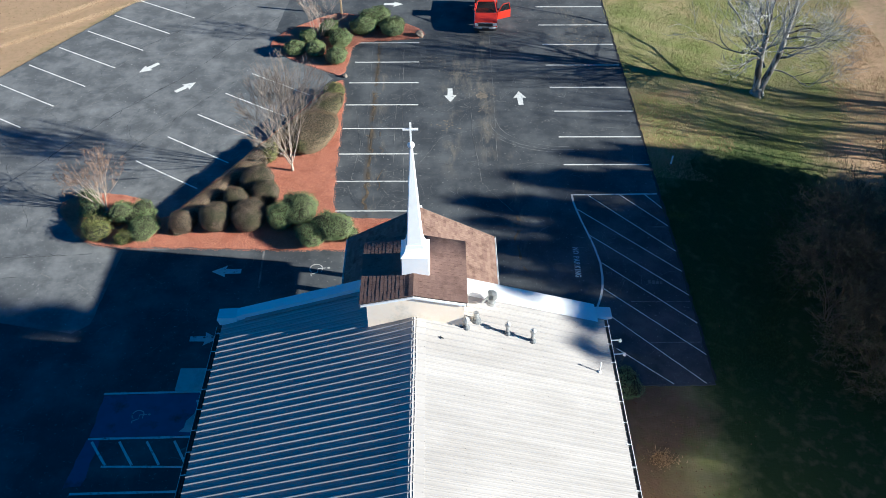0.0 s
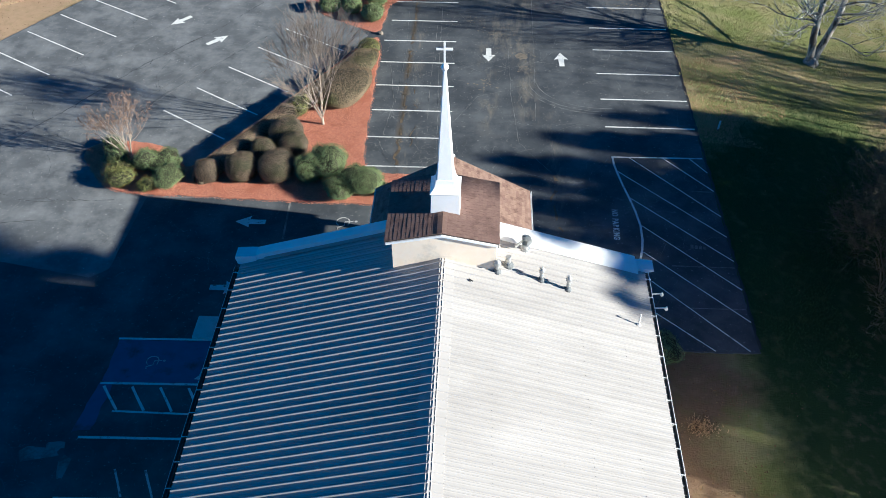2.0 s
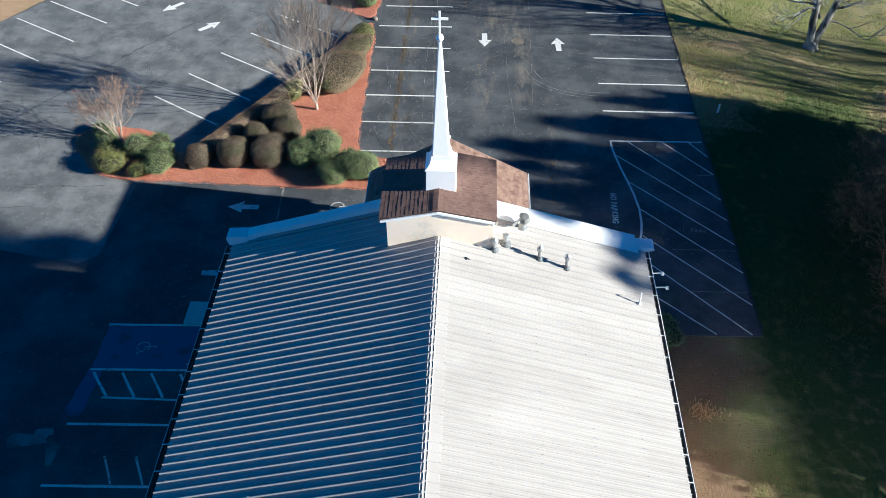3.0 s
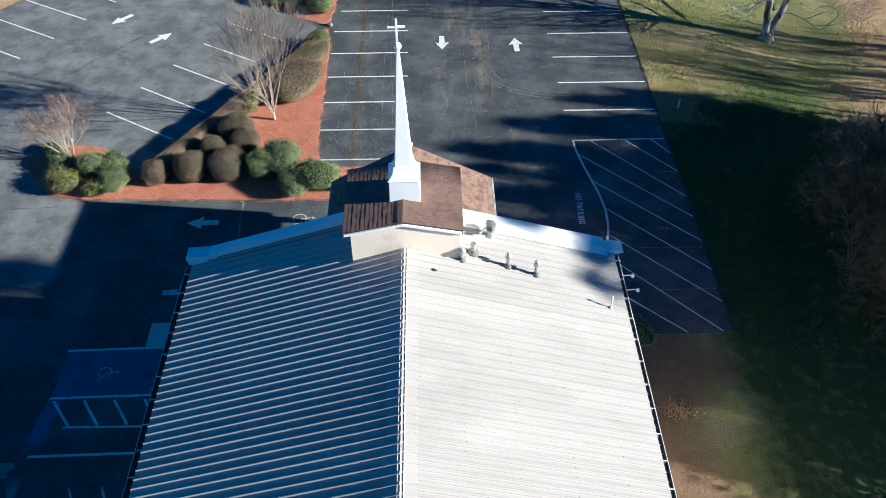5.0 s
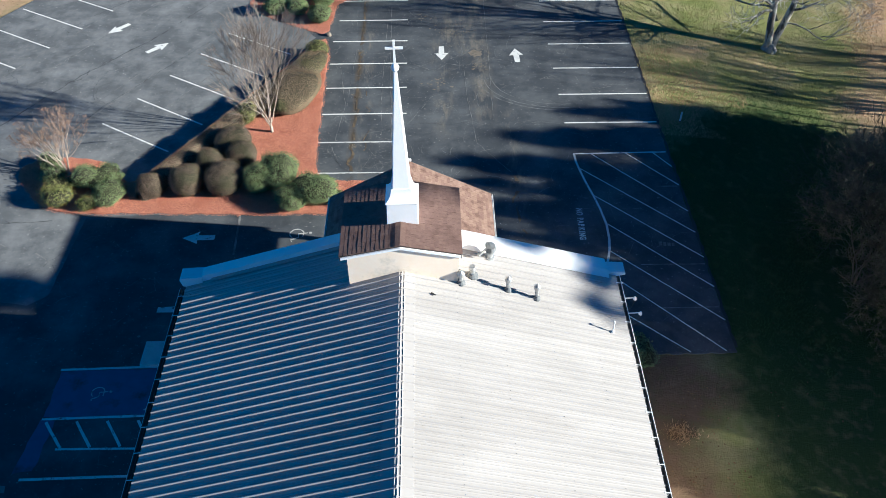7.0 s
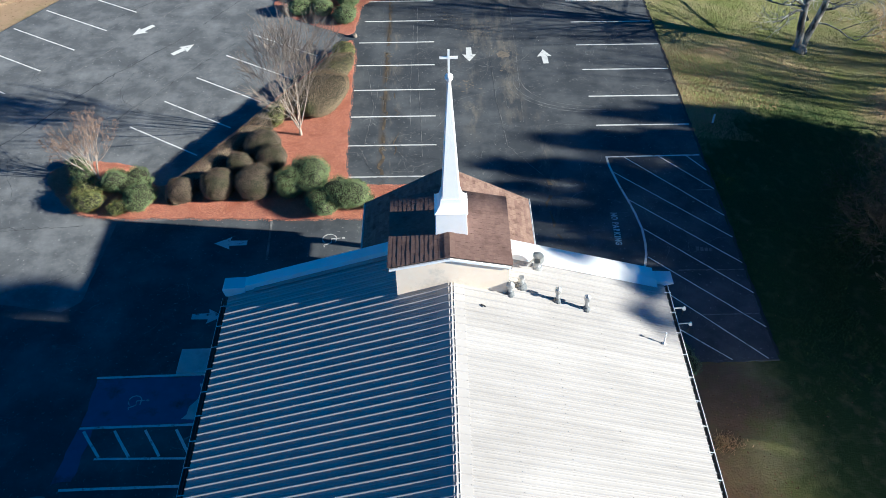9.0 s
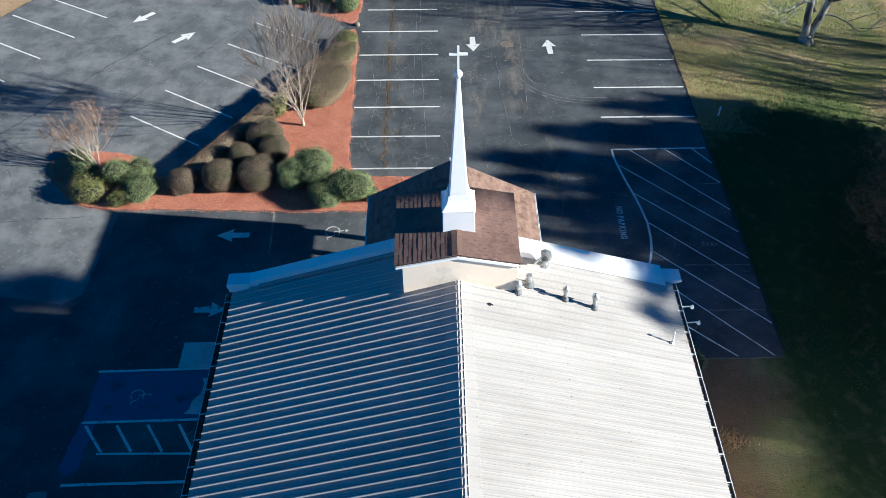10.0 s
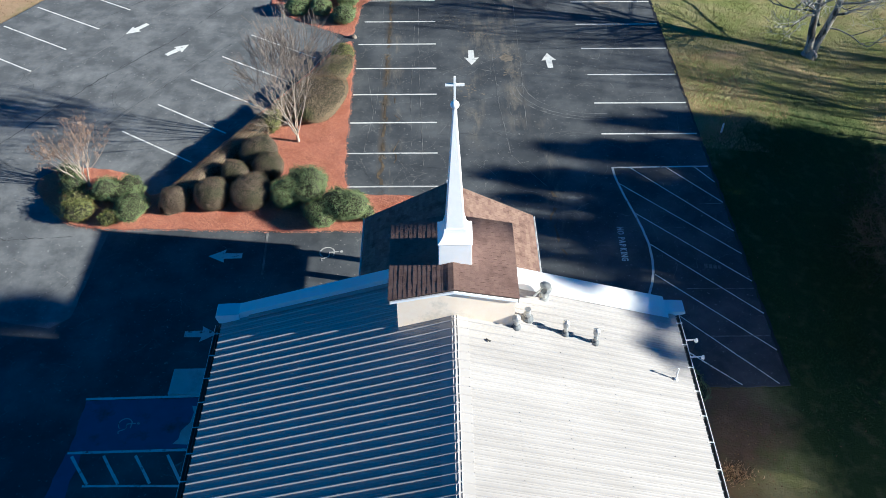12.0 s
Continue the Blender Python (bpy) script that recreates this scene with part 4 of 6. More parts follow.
for s in (-1, 1):
    box(bm, min(s * 3.3, s * 3.05), max(s * 3.3, s * 3.05), PY0 + 0.1, PY1 - 0.46, PR - PS * PH - 0.42, PR - PS * PH - 0.04)
part("porch_beam", bm, "trim", church, "white porch beam")
bm = bmesh.new()
head = PR - PS * PH - 0.46
box(bm, -0.14, 0.14, -0.14, 0.14, 0.12, head)
box(bm, -0.19, 0.19, -0.19, 0.19, 0.0, 0.13)
box(bm, -0.19, 0.19, -0.19, 0.19, head - 0.16, head - 0.01)
column = mesh(bm, "trim")
for x in (-3.15, 3.15):
    shared("porch_column", column, church, pose(x, PY1 - 0.3, 0.05))
bm = bmesh.new()
box(bm, -3.5, 3.5, 24.2, PY1, -0.05, 0.05)
part("porch_floor", bm, "concrete", church, "pale concrete porch floor")
for s in (-1, 1):
    bm = bmesh.new()
    a = [(0, PR - 0.22), (0, PR + 0.015), (s * PH, PR - PS * PH + 0.015), (s * PH, PR - PS * PH - 0.2)]
    gable(bm, a if s > 0 else a[::-1], PY1 + 0.003, PY1 + 0.04)
    part("barge_board", bm, "dark_steel", church)
    bm = bmesh.new()
    z1 = PR - PS * PH - 0.01
    a = [(PH + 0.02, z1), (PH + 0.02, z1 - 0.11), (PH + 0.11, z1 - 0.11), (PH + 0.13, z1), (PH + 0.112, z1), (PH + 0.095, z1 - 0.095), (PH + 0.035, z1 - 0.095), (PH + 0.035, z1)]
    gable(bm, [(s * x, z) for x, z in a][::s], 25.0, PY1)
    porch_gutter = part("porch_gutter", bm, "trim", church, "white metal gutter")
    bm = bmesh.new()
    box(bm, 0, 0.13, -0.015, 0.015, 0, 0.01)
    strap = mesh(bm, "trim")
    for j in range(10):
        shared("gutter_strap", strap, porch_gutter, pose(s * PH, 25.5 + 0.8 * j, z1 + 0.002, 0, 0, 0 if s > 0 else 180))
    bm = bmesh.new()
    tube(bm, [(s * (PH + 0.07), PY1 - 0.2, z1 - 0.1), (s * 3.33, PY1 - 0.25, z1 - 0.45), (s * 3.33, PY1 - 0.25, 0.1)], [0.04] * 3, 8)
    part("downpipe", bm, "trim", church)
bm = bmesh.new()
box(bm, -0.09, 0.09, PY1 - 0.05, PY1 + 0.05, PR + 0.02, PR + 0.14)
part("ridge_end", bm, "trim", church, "white ridge end piece", bevel=0.01)
for s in (-1, 1):
    bm = bmesh.new()
    m = pose(0, 0, PR + 0.03, 0, s * math.degrees(math.atan(PS)), 0)
    box(bm, *((0.0, 0.16) if s > 0 else (-0.16, 0.0)), BY1 + 0.1, PY1, -0.0, 0.02, m)
    part("ridge_shingle", bm, "shingle_far_rest", church)
    bm = bmesh.new()
    m = pose(0, 0, BR + 0.03, 0, s * math.degrees(math.atan(BS)), 0)
    box(bm, *((0.0, 0.16) if s > 0 else (-0.16, 0.0)), BY0 - 0.02, BY1 + 0.14, -0.0, 0.02, m)
    part("ridge_shingle", bm, "shingle_rest", church)

# the steeple: saddle base, flared skirt, four-sided spire, ball and cross
SX, SY = 0.07, 24.12
steeple = new("steeple")
steeple.parent = church
tagged(steeple, "white sheet-metal steeple with a ball and a cross")
bm = bmesh.new()
gable(bm, [(SX - 0.5, BR - BS * 0.5 - 0.05), (SX, BR - 0.02), (SX + 0.5, BR - BS * 0.5 - 0.05), (SX + 0.475, 10.88), (SX - 0.475, 10.88)], SY - 0.5, SY + 0.5)
part("steeple_base", bm, "trim", steeple, bevel=0.012)
bm = bmesh.new()
box(bm, SX - 0.515, SX + 0.515, SY - 0.515, SY + 0.515, 10.87, 10.905)
part("steeple_cornice", bm, "trim", steeple, bevel=0.01)
bm = bmesh.new()
rings = [[bm.verts.new((SX + r * x, SY + r * y, z)) for x, y in ((-1, -1), (1, -1), (1, 1), (-1, 1))] for r, z in ((0.505, 10.9), (0.43, 10.97), (0.36, 11.07), (0.325, 11.2), (0.31, 11.32))]
for r, q in zip(rings, rings[1:]):
    for i in range(4):
        bm.faces.new((r[i], r[(i + 1) % 4], q[(i + 1) % 4], q[i]))
bm.faces.new(rings[-1])
bm.faces.new(rings[0][::-1])
part("steeple_skirt", bm, "trim", steeple, "flared white metal skirt below the spire")
bm = bmesh.new()
TOP = 15.3
lathe(bm, [(0.445, 10.94), (0.43, 11.05), (0.075, TOP), (0.06, TOP + 0.02)], 4, (SX, SY, 0))
bmesh.ops.rotate(bm, cent=(SX, SY, 0), matrix=Matrix.Rotation(radians(45), 3, "Z"), verts=bm.verts)
bmesh.ops.bevel(bm, geom=[e for e in bm.edges if abs(e.verts[0].co.z - e.verts[1].co.z) > 1], offset=0.03, segments=2, affect="EDGES")
part("spire", bm, "trim", steeple)
bm = bmesh.new()
bmesh.ops.create_uvsphere(bm, u_segments=18, v_segments=12, radius=0.12, matrix=Matrix.Translation((SX, SY, TOP + 0.1)))
part("ball", bm, "trim", steeple, smooth=True)
bm = bmesh.new()
box(bm, SX - 0.03, SX + 0.03, SY - 0.03, SY + 0.03, TOP + 0.2, TOP + 0.95)
box(bm, SX - 0.25, SX + 0.25, SY - 0.029, SY + 0.029, TOP + 0.68, TOP + 0.74)
part("cross", bm, "trim", steeple)


# vents, flues and the mast on the sunny slope
def on_roof(x, y):
    return (x, y, RIDGE - SLOPE * abs(x) + 0.01)


def flue(x, y, high, radius, hood=True):
    f = new("flue")
    f.parent = church
    f.matrix_basis = pose(*on_roof(x, y))
    tagged(f, "galvanised roof flue with a rubber boot and a cap")
    bm = bmesh.new()
    lathe(bm, [(radius * 2.0, -0.08), (radius * 1.9, 0.05), (radius * 1.25, 0.1), (radius * 1.15, 0.16)], 12)
    part("boot", bm, "rubber", f)
    bm = bmesh.new()
    lathe(bm, [(radius, 0.0), (radius, high * 0.62), (radius * 1.12, high * 0.63), (radius * 1.12, high * 0.68), (radius * 0.95, high * 0.69), (radius * 0.95, high)], 14)
    part("pipe", bm, "steel", f, smooth=False)
    if hood:
        bm = bmesh.new()
        lathe(bm, [(radius * 1.5, high - 0.02), (radius * 1.75, high + 0.03), (radius * 1.65, high + 0.12), (radius * 0.3, high + 0.2)], 14)
        part("cap", bm, "steel", f)


flue(4.3, 22.46, 0.46, 0.065)
flue(3.38, 22.6, 0.42, 0.065)
flue(2.24, 22.95, 0.42, 0.1, False)
flue(1.86, 22.5, 0.34, 0.075)
# a scoop-shaped turbine vent by the rake
vent = new("roof_vent")
vent.parent = church
vent.matrix_basis = pose(*on_roof(2.85, 24.0), 0, 0, 25)
tagged(vent, "galvanised roof vent with an open scoop hood")
bm = bmesh.new()
lathe(bm, [(0.2, -0.1), (0.17, 0.06), (0.12, 0.08), (0.12, 0.28)], 14)
part("collar", bm, "steel", vent)
bm = bmesh.new()
vs = []
for i in range(9):
    a = radians(-100 + 25 * i)
    vs.append([bm.verts.new((r * math.cos(a), r * math.sin(a), z)) for r, z in ((0.16, 0.24), (0.24, 0.36), (0.2, 0.52), (0.03, 0.6))])
for a, b in zip(vs, vs[1:]):
    for i in range(3):
        bm.faces.new((a[i], b[i], b[i + 1], a[i + 1]))
bmesh.ops.solidify(bm, geom=bm.faces[:], thickness=0.012)
part("hood", bm, "steel", vent)
bm = bmesh.new()
m = pose(-0.1, 0.0, 0.42, 20, -25, 10)
box(bm, -0.35, -0.02, -0.02, 0.02, -0.04, 0.16, m)
part("vane", bm, "steel", vent)
bm = bmesh.new()
tube(bm, [on_roof(6.7, 21.58), (6.72, 21.6, RIDGE - SLOPE * 6.7 + 0.5)], [0.025, 0.025], 8)
lathe(bm, [(0.08, -0.02), (0.06, 0.04), (0.03, 0.06)], 10, on_roof(6.7, 21.58))
part("vent_mast", bm, "trim", church, "thin white vent pipe")
bm = bmesh.new()
box(bm, -0.08, 0.08, -0.018, 0.018, 0, 0.025, pose(0.98, 21.75, RIDGE - SLOPE * 0.98 + 0.045, 0, tilt, -25))
part("loose_clip", bm, "black", church, "small black clip lying on the sheet")
# floodlights on short arms below the eave
for y, long in ((23.4, 0.28), (22.7, 0.34)):
    lamp = new("floodlight")
    lamp.parent = church
    lamp.matrix_basis = pose(7.5, y, RIDGE - SLOPE * 7.4 - 0.1)
    tagged(lamp, "small white floodlight on an arm at the eave")
    bm = bmesh.new()
    tube(bm, [(-0.1, 0, 0), (long, 0.0, 0.03)], [0.025, 0.02], 8)
    part("arm", bm, "trim", lamp)
    bm = bmesh.new()
    lathe(bm, [(0.03, 0.07), (0.045, 0.03), (0.065, -0.05), (0.055, -0.06)], 12, (long, 0, 0))
    part("lamp_head", bm, "trim", lamp)
    bm = bmesh.new()
    tube(bm, [(long, 0, -0.05), (long * 0.7, -0.1, -0.35), (0.1, -0.12, -0.45), (-0.25, -0.1, -0.3)], [0.008] * 4, 5)
    part("cable", bm, "black", lamp)


# ---- planting beds ----
BED = [(-5.25, 39.6), (-5.32, 44.0), (-5.36, 48.4), (-5.45, 53.9), (-6.4, 53.4), (-8.6, 49.1), (-11.3, 44.5), (-13.7, 40.4), (-14.6, 39.0),
       (-15.2, 39.6), (-16.2, 40.9), (-17.9, 41.4), (-19.6, 41.6), (-20.75, 40.9), (-20.8, 40.1), (-20.1, 39.0), (-19.0, 37.7), (-18.0, 36.98), (-16.8, 36.75),
       (-13.8, 36.7), (-10.7, 36.55), (-7.6, 36.4), (-4.4, 36.35), (-1.2, 36.4), (-0.8, 37.6), (-1.2, 38.85), (-4.2, 38.95)]
FAR_BED = [(-11.2, 58.4), (-10.0, 57.0), (-8.5, 55.95), (-7.0, 55.0), (-5.7, 54.25), (-5.45, 56.5), (-5.25, 59.1), (-3.0, 59.25), (-0.9, 59.4), (-0.15, 59.9),
           (-0.4, 60.7), (-1.2, 61.5), (-2.4, 62.3), (-4.9, 63.0), (-6.5, 63.7), (-8.0, 63.0), (-9.2, 61.9), (-10.6, 60.5), (-11.3, 59.4)]


def bed(outline, seed, chips):
    """A low mound of mulch with loose chips over it and a few spilt on the asphalt."""
    rim = wander(smooth_outline(outline, 1), 0.06, seed)
    x0, x1 = min(p[0] for p in rim), max(p[0] for p in rim)
    y0, y1 = min(p[1] for p in rim), max(p[1] for p in rim)
    bm = bmesh.new()
    prism(bm, rim, -0.05, 0.035)
    tagged(part("mulch_bed", bm, "mulch"), "raised bed of red-brown wood mulch", "mulch bed", kind="structure")
    rng = np.random.default_rng(seed)
    px, py = rng.uniform(x0 - 0.3, x1 + 0.3, chips * 4), rng.uniform(y0 - 0.3, y1 + 0.3, chips * 4)
    ok = inside(px, py, rim) | (inside(px - 0.12, py, rim) & (rng.random(chips * 4) < 0.25)) | (inside(px, py + 0.15, rim) & (rng.random(chips * 4) < 0.3))
    px, py = px[ok][:chips], py[ok][:chips]
    n = len(px)
    a, long, wide = rng.uniform(0, 2 * np.pi, n), rng.uniform(0.014, 0.036, n), rng.uniform(0.007, 0.014, n)
    tip, z = rng.uniform(-0.008, 0.008, n), np.where(inside(px, py, rim), 0.045, 0.02) + rng.uniform(0, 0.015, n)
    c, s = np.cos(a), np.sin(a)
    corner = []
    for u, v in ((-1, -1), (1, -1), (1, 1), (-1, 1)):
        corner.append(np.stack([px + c * long * u - s * wide * v, py + s * long * u + c * wide * v, z + tip * u + 0.004 * v * np.sin(a * 3)], 1))
    verts = np.stack(corner, 1).reshape(-1, 3)
    tagged(loose("mulch_chips", verts, np.arange(4 * n).reshape(-1, 4), "chip"), "loose red-brown wood chips on the bed", "mulch", kind="stuff")


bed(BED, 5, 120000)
bed(FAR_BED, 6, 24000)


# ---- bushes ----
def lumps(seed, count, r):
    rng = np.random.default_rng(seed)
    d = rng.normal(size=(count, 3))
    d[:, 2] = np.abs(d[:, 2])
    return d / np.linalg.norm(d, axis=1)[:, None], rng.uniform(0.5 * r, r, count)


def leaf_shell(rng, centre, normal, size, mat, name, parent, lean=0.6, flat=0.6):
    """Small four-cornered leaves at the given places, turned roughly outwards."""
    n = len(centre)
    nrm = normal + rng.normal(scale=lean, size=(n, 3))
    nrm /= np.linalg.norm(nrm, axis=1)[:, None]
    u = np.cross(nrm, rng.normal(size=(n, 3)))
    u /= np.linalg.norm(u, axis=1)[:, None]
    v = np.cross(nrm, u)
    long = size * rng.uniform(0.7, 1.3, n)[:, None]
    wide = long * flat
    verts = np.stack([centre - u * long, centre + v * wide, centre + u * long, centre - v * wide], 1).reshape(-1, 3)
    return loose(name, verts, np.arange(4 * n).reshape(-1, 4), mat, parent)


def bush(at, radius, high, mat, label, seed, group, leaves=3600, leaf=0.045, bumpy=0.16, square=2.6, name="shrub", rough=0.05, long=None, turn=0):
    """A shrub: a solid core coloured dark for the shade inside and a shell of separate leaves over lumpy, slightly
    uneven growth.
    """
    rng = np.random.default_rng(seed)
    t = thing(name, label, "shrub", group, (at[0], at[1], 0.0), turn)
    rx, ry = radius, long or radius * rng.uniform(0.9, 1.1)
    ld, la = lumps(seed + 1, 14, bumpy)
    fd, fa = lumps(seed + 2, 90, bumpy * 0.45)

    def shape(d):
        p = 1.0 / (np.abs(d[:, 0]) ** square + np.abs(d[:, 1]) ** square + np.abs(d[:, 2]) ** square) ** (1 / square)
        bulge = 1 + (la[None] * np.exp(-8 * (1 - d @ ld.T))).sum(1) + (fa[None] * np.exp(-70 * (1 - d @ fd.T))).sum(1) - bumpy * 0.75
        q = d * (p * bulge)[:, None]
        low = q[:, 2] < 0
        out = np.stack([q[:, 0] * rx, q[:, 1] * ry, high * 0.45 + q[:, 2] * high * 0.55], 1)
        out[low, 2] = high * 0.45 + q[low, 2] * high * 0.5
        return out

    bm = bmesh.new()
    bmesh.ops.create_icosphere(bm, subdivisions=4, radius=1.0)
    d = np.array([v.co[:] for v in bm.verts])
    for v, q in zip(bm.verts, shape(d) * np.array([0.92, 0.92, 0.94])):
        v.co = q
    part("twig_net", bm, "shaded_core", t, smooth=True)
    k = int(leaves * 1.25)
    d = rng.normal(size=(k, 3))
    d /= np.linalg.norm(d, axis=1)[:, None]
    d = d[d[:, 2] > -0.75][:leaves]
    q = shape(d)
    q += d * rng.normal(scale=rough, size=(len(d), 1))
    leaf_shell(rng, q, d, leaf, mat, "leaves", t)
    return t


flecks((-28.0, -9.0, 30.0, 60.0), 110, 1, "pale grit scattered on the grey asphalt")
flecks((-4.5, 13.0, 34.0, 64.0), 90, 2, "pale grit scattered on the asphalt")

BROWN = "clipped round shrub with bronze-brown winter leaves in red mulch"
GREEN = "rounded dark green holly bush in red mulch"
for k, (x, y, r, h) in enumerate(((-11.5, 38.45, 0.77, 1.35), (-9.66, 38.55, 0.89, 1.35), (-10.65, 40.1, 0.67, 1.15), (-9.08, 40.6, 0.74, 1.25), (-9.65, 41.75, 0.93, 1.25))):
    bush((x, y), r, h, "boxwood", BROWN, 100 + k, "clipped brown shrubs", leaves=int(12500 * r * h / 1.2), leaf=0.026, bumpy=0.07, square=2.5, rough=0.025)
bush((-13.3, 38.15), 0.62, 1.15, "boxwood", "clipped brown-green shrub closing the end of the hedge", 126, "", leaves=8500, leaf=0.027, bumpy=0.08, square=2.5, rough=0.03)
for k, (x, y, r, h) in enumerate(((-7.9, 38.3, 0.68, 1.2), (-6.98, 38.95, 0.93, 1.35), (-6.05, 36.98, 0.69, 0.95), (-4.82, 37.55, 0.84, 1.2), (-4.0, 37.3, 0.34, 0.5),
                                  (-15.49, 37.78, 0.7, 0.8), (-16.75, 39.15, 0.7, 0.85), (-15.72, 38.95, 0.68, 0.8), (-18.75, 39.75, 0.58, 0.6), (-19.2, 40.8, 0.5, 0.45))):
    bush((x, y), r, h, "holly", GREEN, 130 + k, "holly bushes", leaves=int(11500 * r * h), leaf=0.03, bumpy=0.3, square=2.1, rough=0.06)
for k, (x, y, r, h) in enumerate(((-18.3, 38.25, 0.48, 0.7), (-17.8, 37.75, 0.55, 0.75), (-16.35, 37.2, 0.34, 0.55), (-9.35, 44.55, 0.34, 0.85))):
    bush((x, y), r, h, "yellow", "small yellow-green shrub with loose growth", 160 + k, "yellow-green shrubs", leaves=int(6000 * r * h + 800), leaf=0.036, bumpy=0.35, square=2.0, rough=0.1)
for k, (x, y, r, h) in enumerate(((-9.3, 57.5, 0.68, 1.0), (-7.8, 57.4, 0.68, 1.05), (-6.35, 56.3, 0.76, 1.1), (-6.2, 58.6, 0.76, 1.15), (-8.6, 59.2, 0.6, 1.0), (-7.2, 60.2, 0.7, 1.1), (-4.75, 60.6, 0.9, 1.15), (-2.55, 60.3, 0.88, 1.15), (-3.7, 61.9, 0.95, 1.25))):
    bush((x, y), r * 0.92, h * 0.8, "holly", GREEN, 180 + k, "holly bushes", leaves=int(4500 * r * h), leaf=0.05, bumpy=0.2, square=2.2, rough=0.05)


bush((9.1, 26.35), 0.62, 0.9, "holly", "dark green shrub beside the church wall", 240, "", leaves=5000, leaf=0.035, bumpy=0.3, square=2.1, rough=0.06)


def hedge(a, b, width, high, mat, label, seed, leaves, leaf=0.04, end=0.4, wobble=0.1, square=3.2):
    """A clipped hedge along a line, its top and flanks uneven."""
    rng = np.random.default_rng(seed)
    d = Vector((b[0] - a[0], b[1] - a[1]))
    t = thing("hedge", label, "hedge", "", (a[0], a[1], 0), math.degrees(math.atan2(d.y, d.x)))
    long = d.length

    def skin_at(u, w):
        """u along 0..1, w round the section -1..1 from flank foot to flank foot."""
        ang = np.pi * (1 - (w + 1) / 2)
        c, s = np.cos(ang), np.sin(ang)
        p = 1 / (np.abs(c) ** square + np.abs(s) ** square) ** (1 / square)
        x = u * long
        taper = np.clip(np.minimum(x, long - x) / end, 0.02, 1) ** 0.35
        wob = 1 + wobble * (np.sin(x * 2.1 + seed) * 0.5 + np.sin(x * 5.3 + w * 4 + seed) * 0.3 + np.sin(x * 11 + w * 9) * 0.2)
        return np.stack([x, c * p * width / 2 * wob * taper, s * p * high * wob * (0.55 + 0.45 * taper)], 1), np.stack([0 * x, c, s + 0.2], 1)

    # closed core under the leaves, near black in place of inner shade
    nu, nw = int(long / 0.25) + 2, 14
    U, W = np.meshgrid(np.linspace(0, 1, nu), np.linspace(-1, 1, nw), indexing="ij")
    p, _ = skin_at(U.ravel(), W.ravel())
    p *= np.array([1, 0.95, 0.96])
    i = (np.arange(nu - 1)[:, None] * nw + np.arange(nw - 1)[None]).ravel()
    loose("twig_net", p, np.stack([i, i + 1, i + nw + 1, i + nw], 1), "shaded_core", t, True)
    u, w = rng.random(leaves), rng.uniform(-1, 1, leaves)
    q, nrm = skin_at(u, w)
    q += nrm * rng.normal(scale=0.025, size=(leaves, 1)) + rng.normal(scale=0.02, size=(leaves, 3))
    leaf_shell(rng, q, nrm, leaf, mat, "leaves", t)
    return t


hedge((-13.85, 37.7), (-5.95, 51.2), 1.04, 0.78, "hedge", "long clipped hedge with tan-brown winter leaves along the bed", 11, 46000, leaf=0.027, wobble=0.03, square=5.0, end=0.45)
bush((-7.15, 46.9), 1.45, 0.95, "mass", "broad clipped hedge mass with brown-green winter leaves", 212, "", leaves=30000, leaf=0.027, bumpy=0.07, square=2.8, rough=0.03, long=2.1, turn=-18, name="hedge")
bush((-6.4, 49.8), 0.85, 0.85, "mass", "clipped end of the hedge with brown-green leaves", 213, "", leaves=14000, leaf=0.027, bumpy=0.08, square=2.6, rough=0.03, long=1.5, turn=-18, name="hedge")
bush((-6.05, 51.6), 0.62, 0.85, "yellow", "low green shrub at the tip of the bed", 210, "", leaves=4200, leaf=0.034, bumpy=0.12, rough=0.03)


# ---- trees ----
def grow(rng, start, way, long, radius, depth, out, spread=0.6, curl=0.14, rise=0.08, ratio=0.68, forks=(2, 3), steps=5, droop=0.0, thin=0.008):
    """Branches that bend a little, taper and fork; collects (points, radii, depth)."""
    pts, rad = [start.copy()], [radius]
    d, p = way.normalized(), start.copy()
    for i in range(steps):
        d = (d + Vector((rng.gauss(0, curl), rng.gauss(0, curl), rng.gauss(0, curl) + rise - droop))).normalized()
        p = p + d * (long / steps)
        pts.append(p.copy())
        rad.append(radius * (1 - 0.45 * (i + 1) / steps))
    out.append((pts, rad, depth))
    if depth <= 0:
        return
    for _ in range(rng.randint(*forks)):
        i = rng.randint(max(1, steps // 2), steps)
        side = d.orthogonal()
        side.rotate(Matrix.Rotation(rng.uniform(0, 2 * math.pi), 3, d))
        w = (d + side * rng.uniform(0.5, 1.2) * spread).normalized()
        grow(rng, pts[i], w, long * ratio * rng.uniform(0.75, 1.2), max(rad[i] * 0.66, thin), depth - 1, out, spread, curl, rise, ratio, forks, steps, droop, thin)
    grow(rng, pts[-1], d, long * ratio, max(rad[-1] * 0.85, thin), depth - 1, out, spread, curl, rise, ratio, forks, steps, droop, thin)


def limbs(branches, keep, sides):
    bm = bmesh.new()
    for pts, rad, depth in branches:
        if keep(depth):
            tube(bm, pts, rad, sides if depth > 1 else 3, cap=False)
    return bm


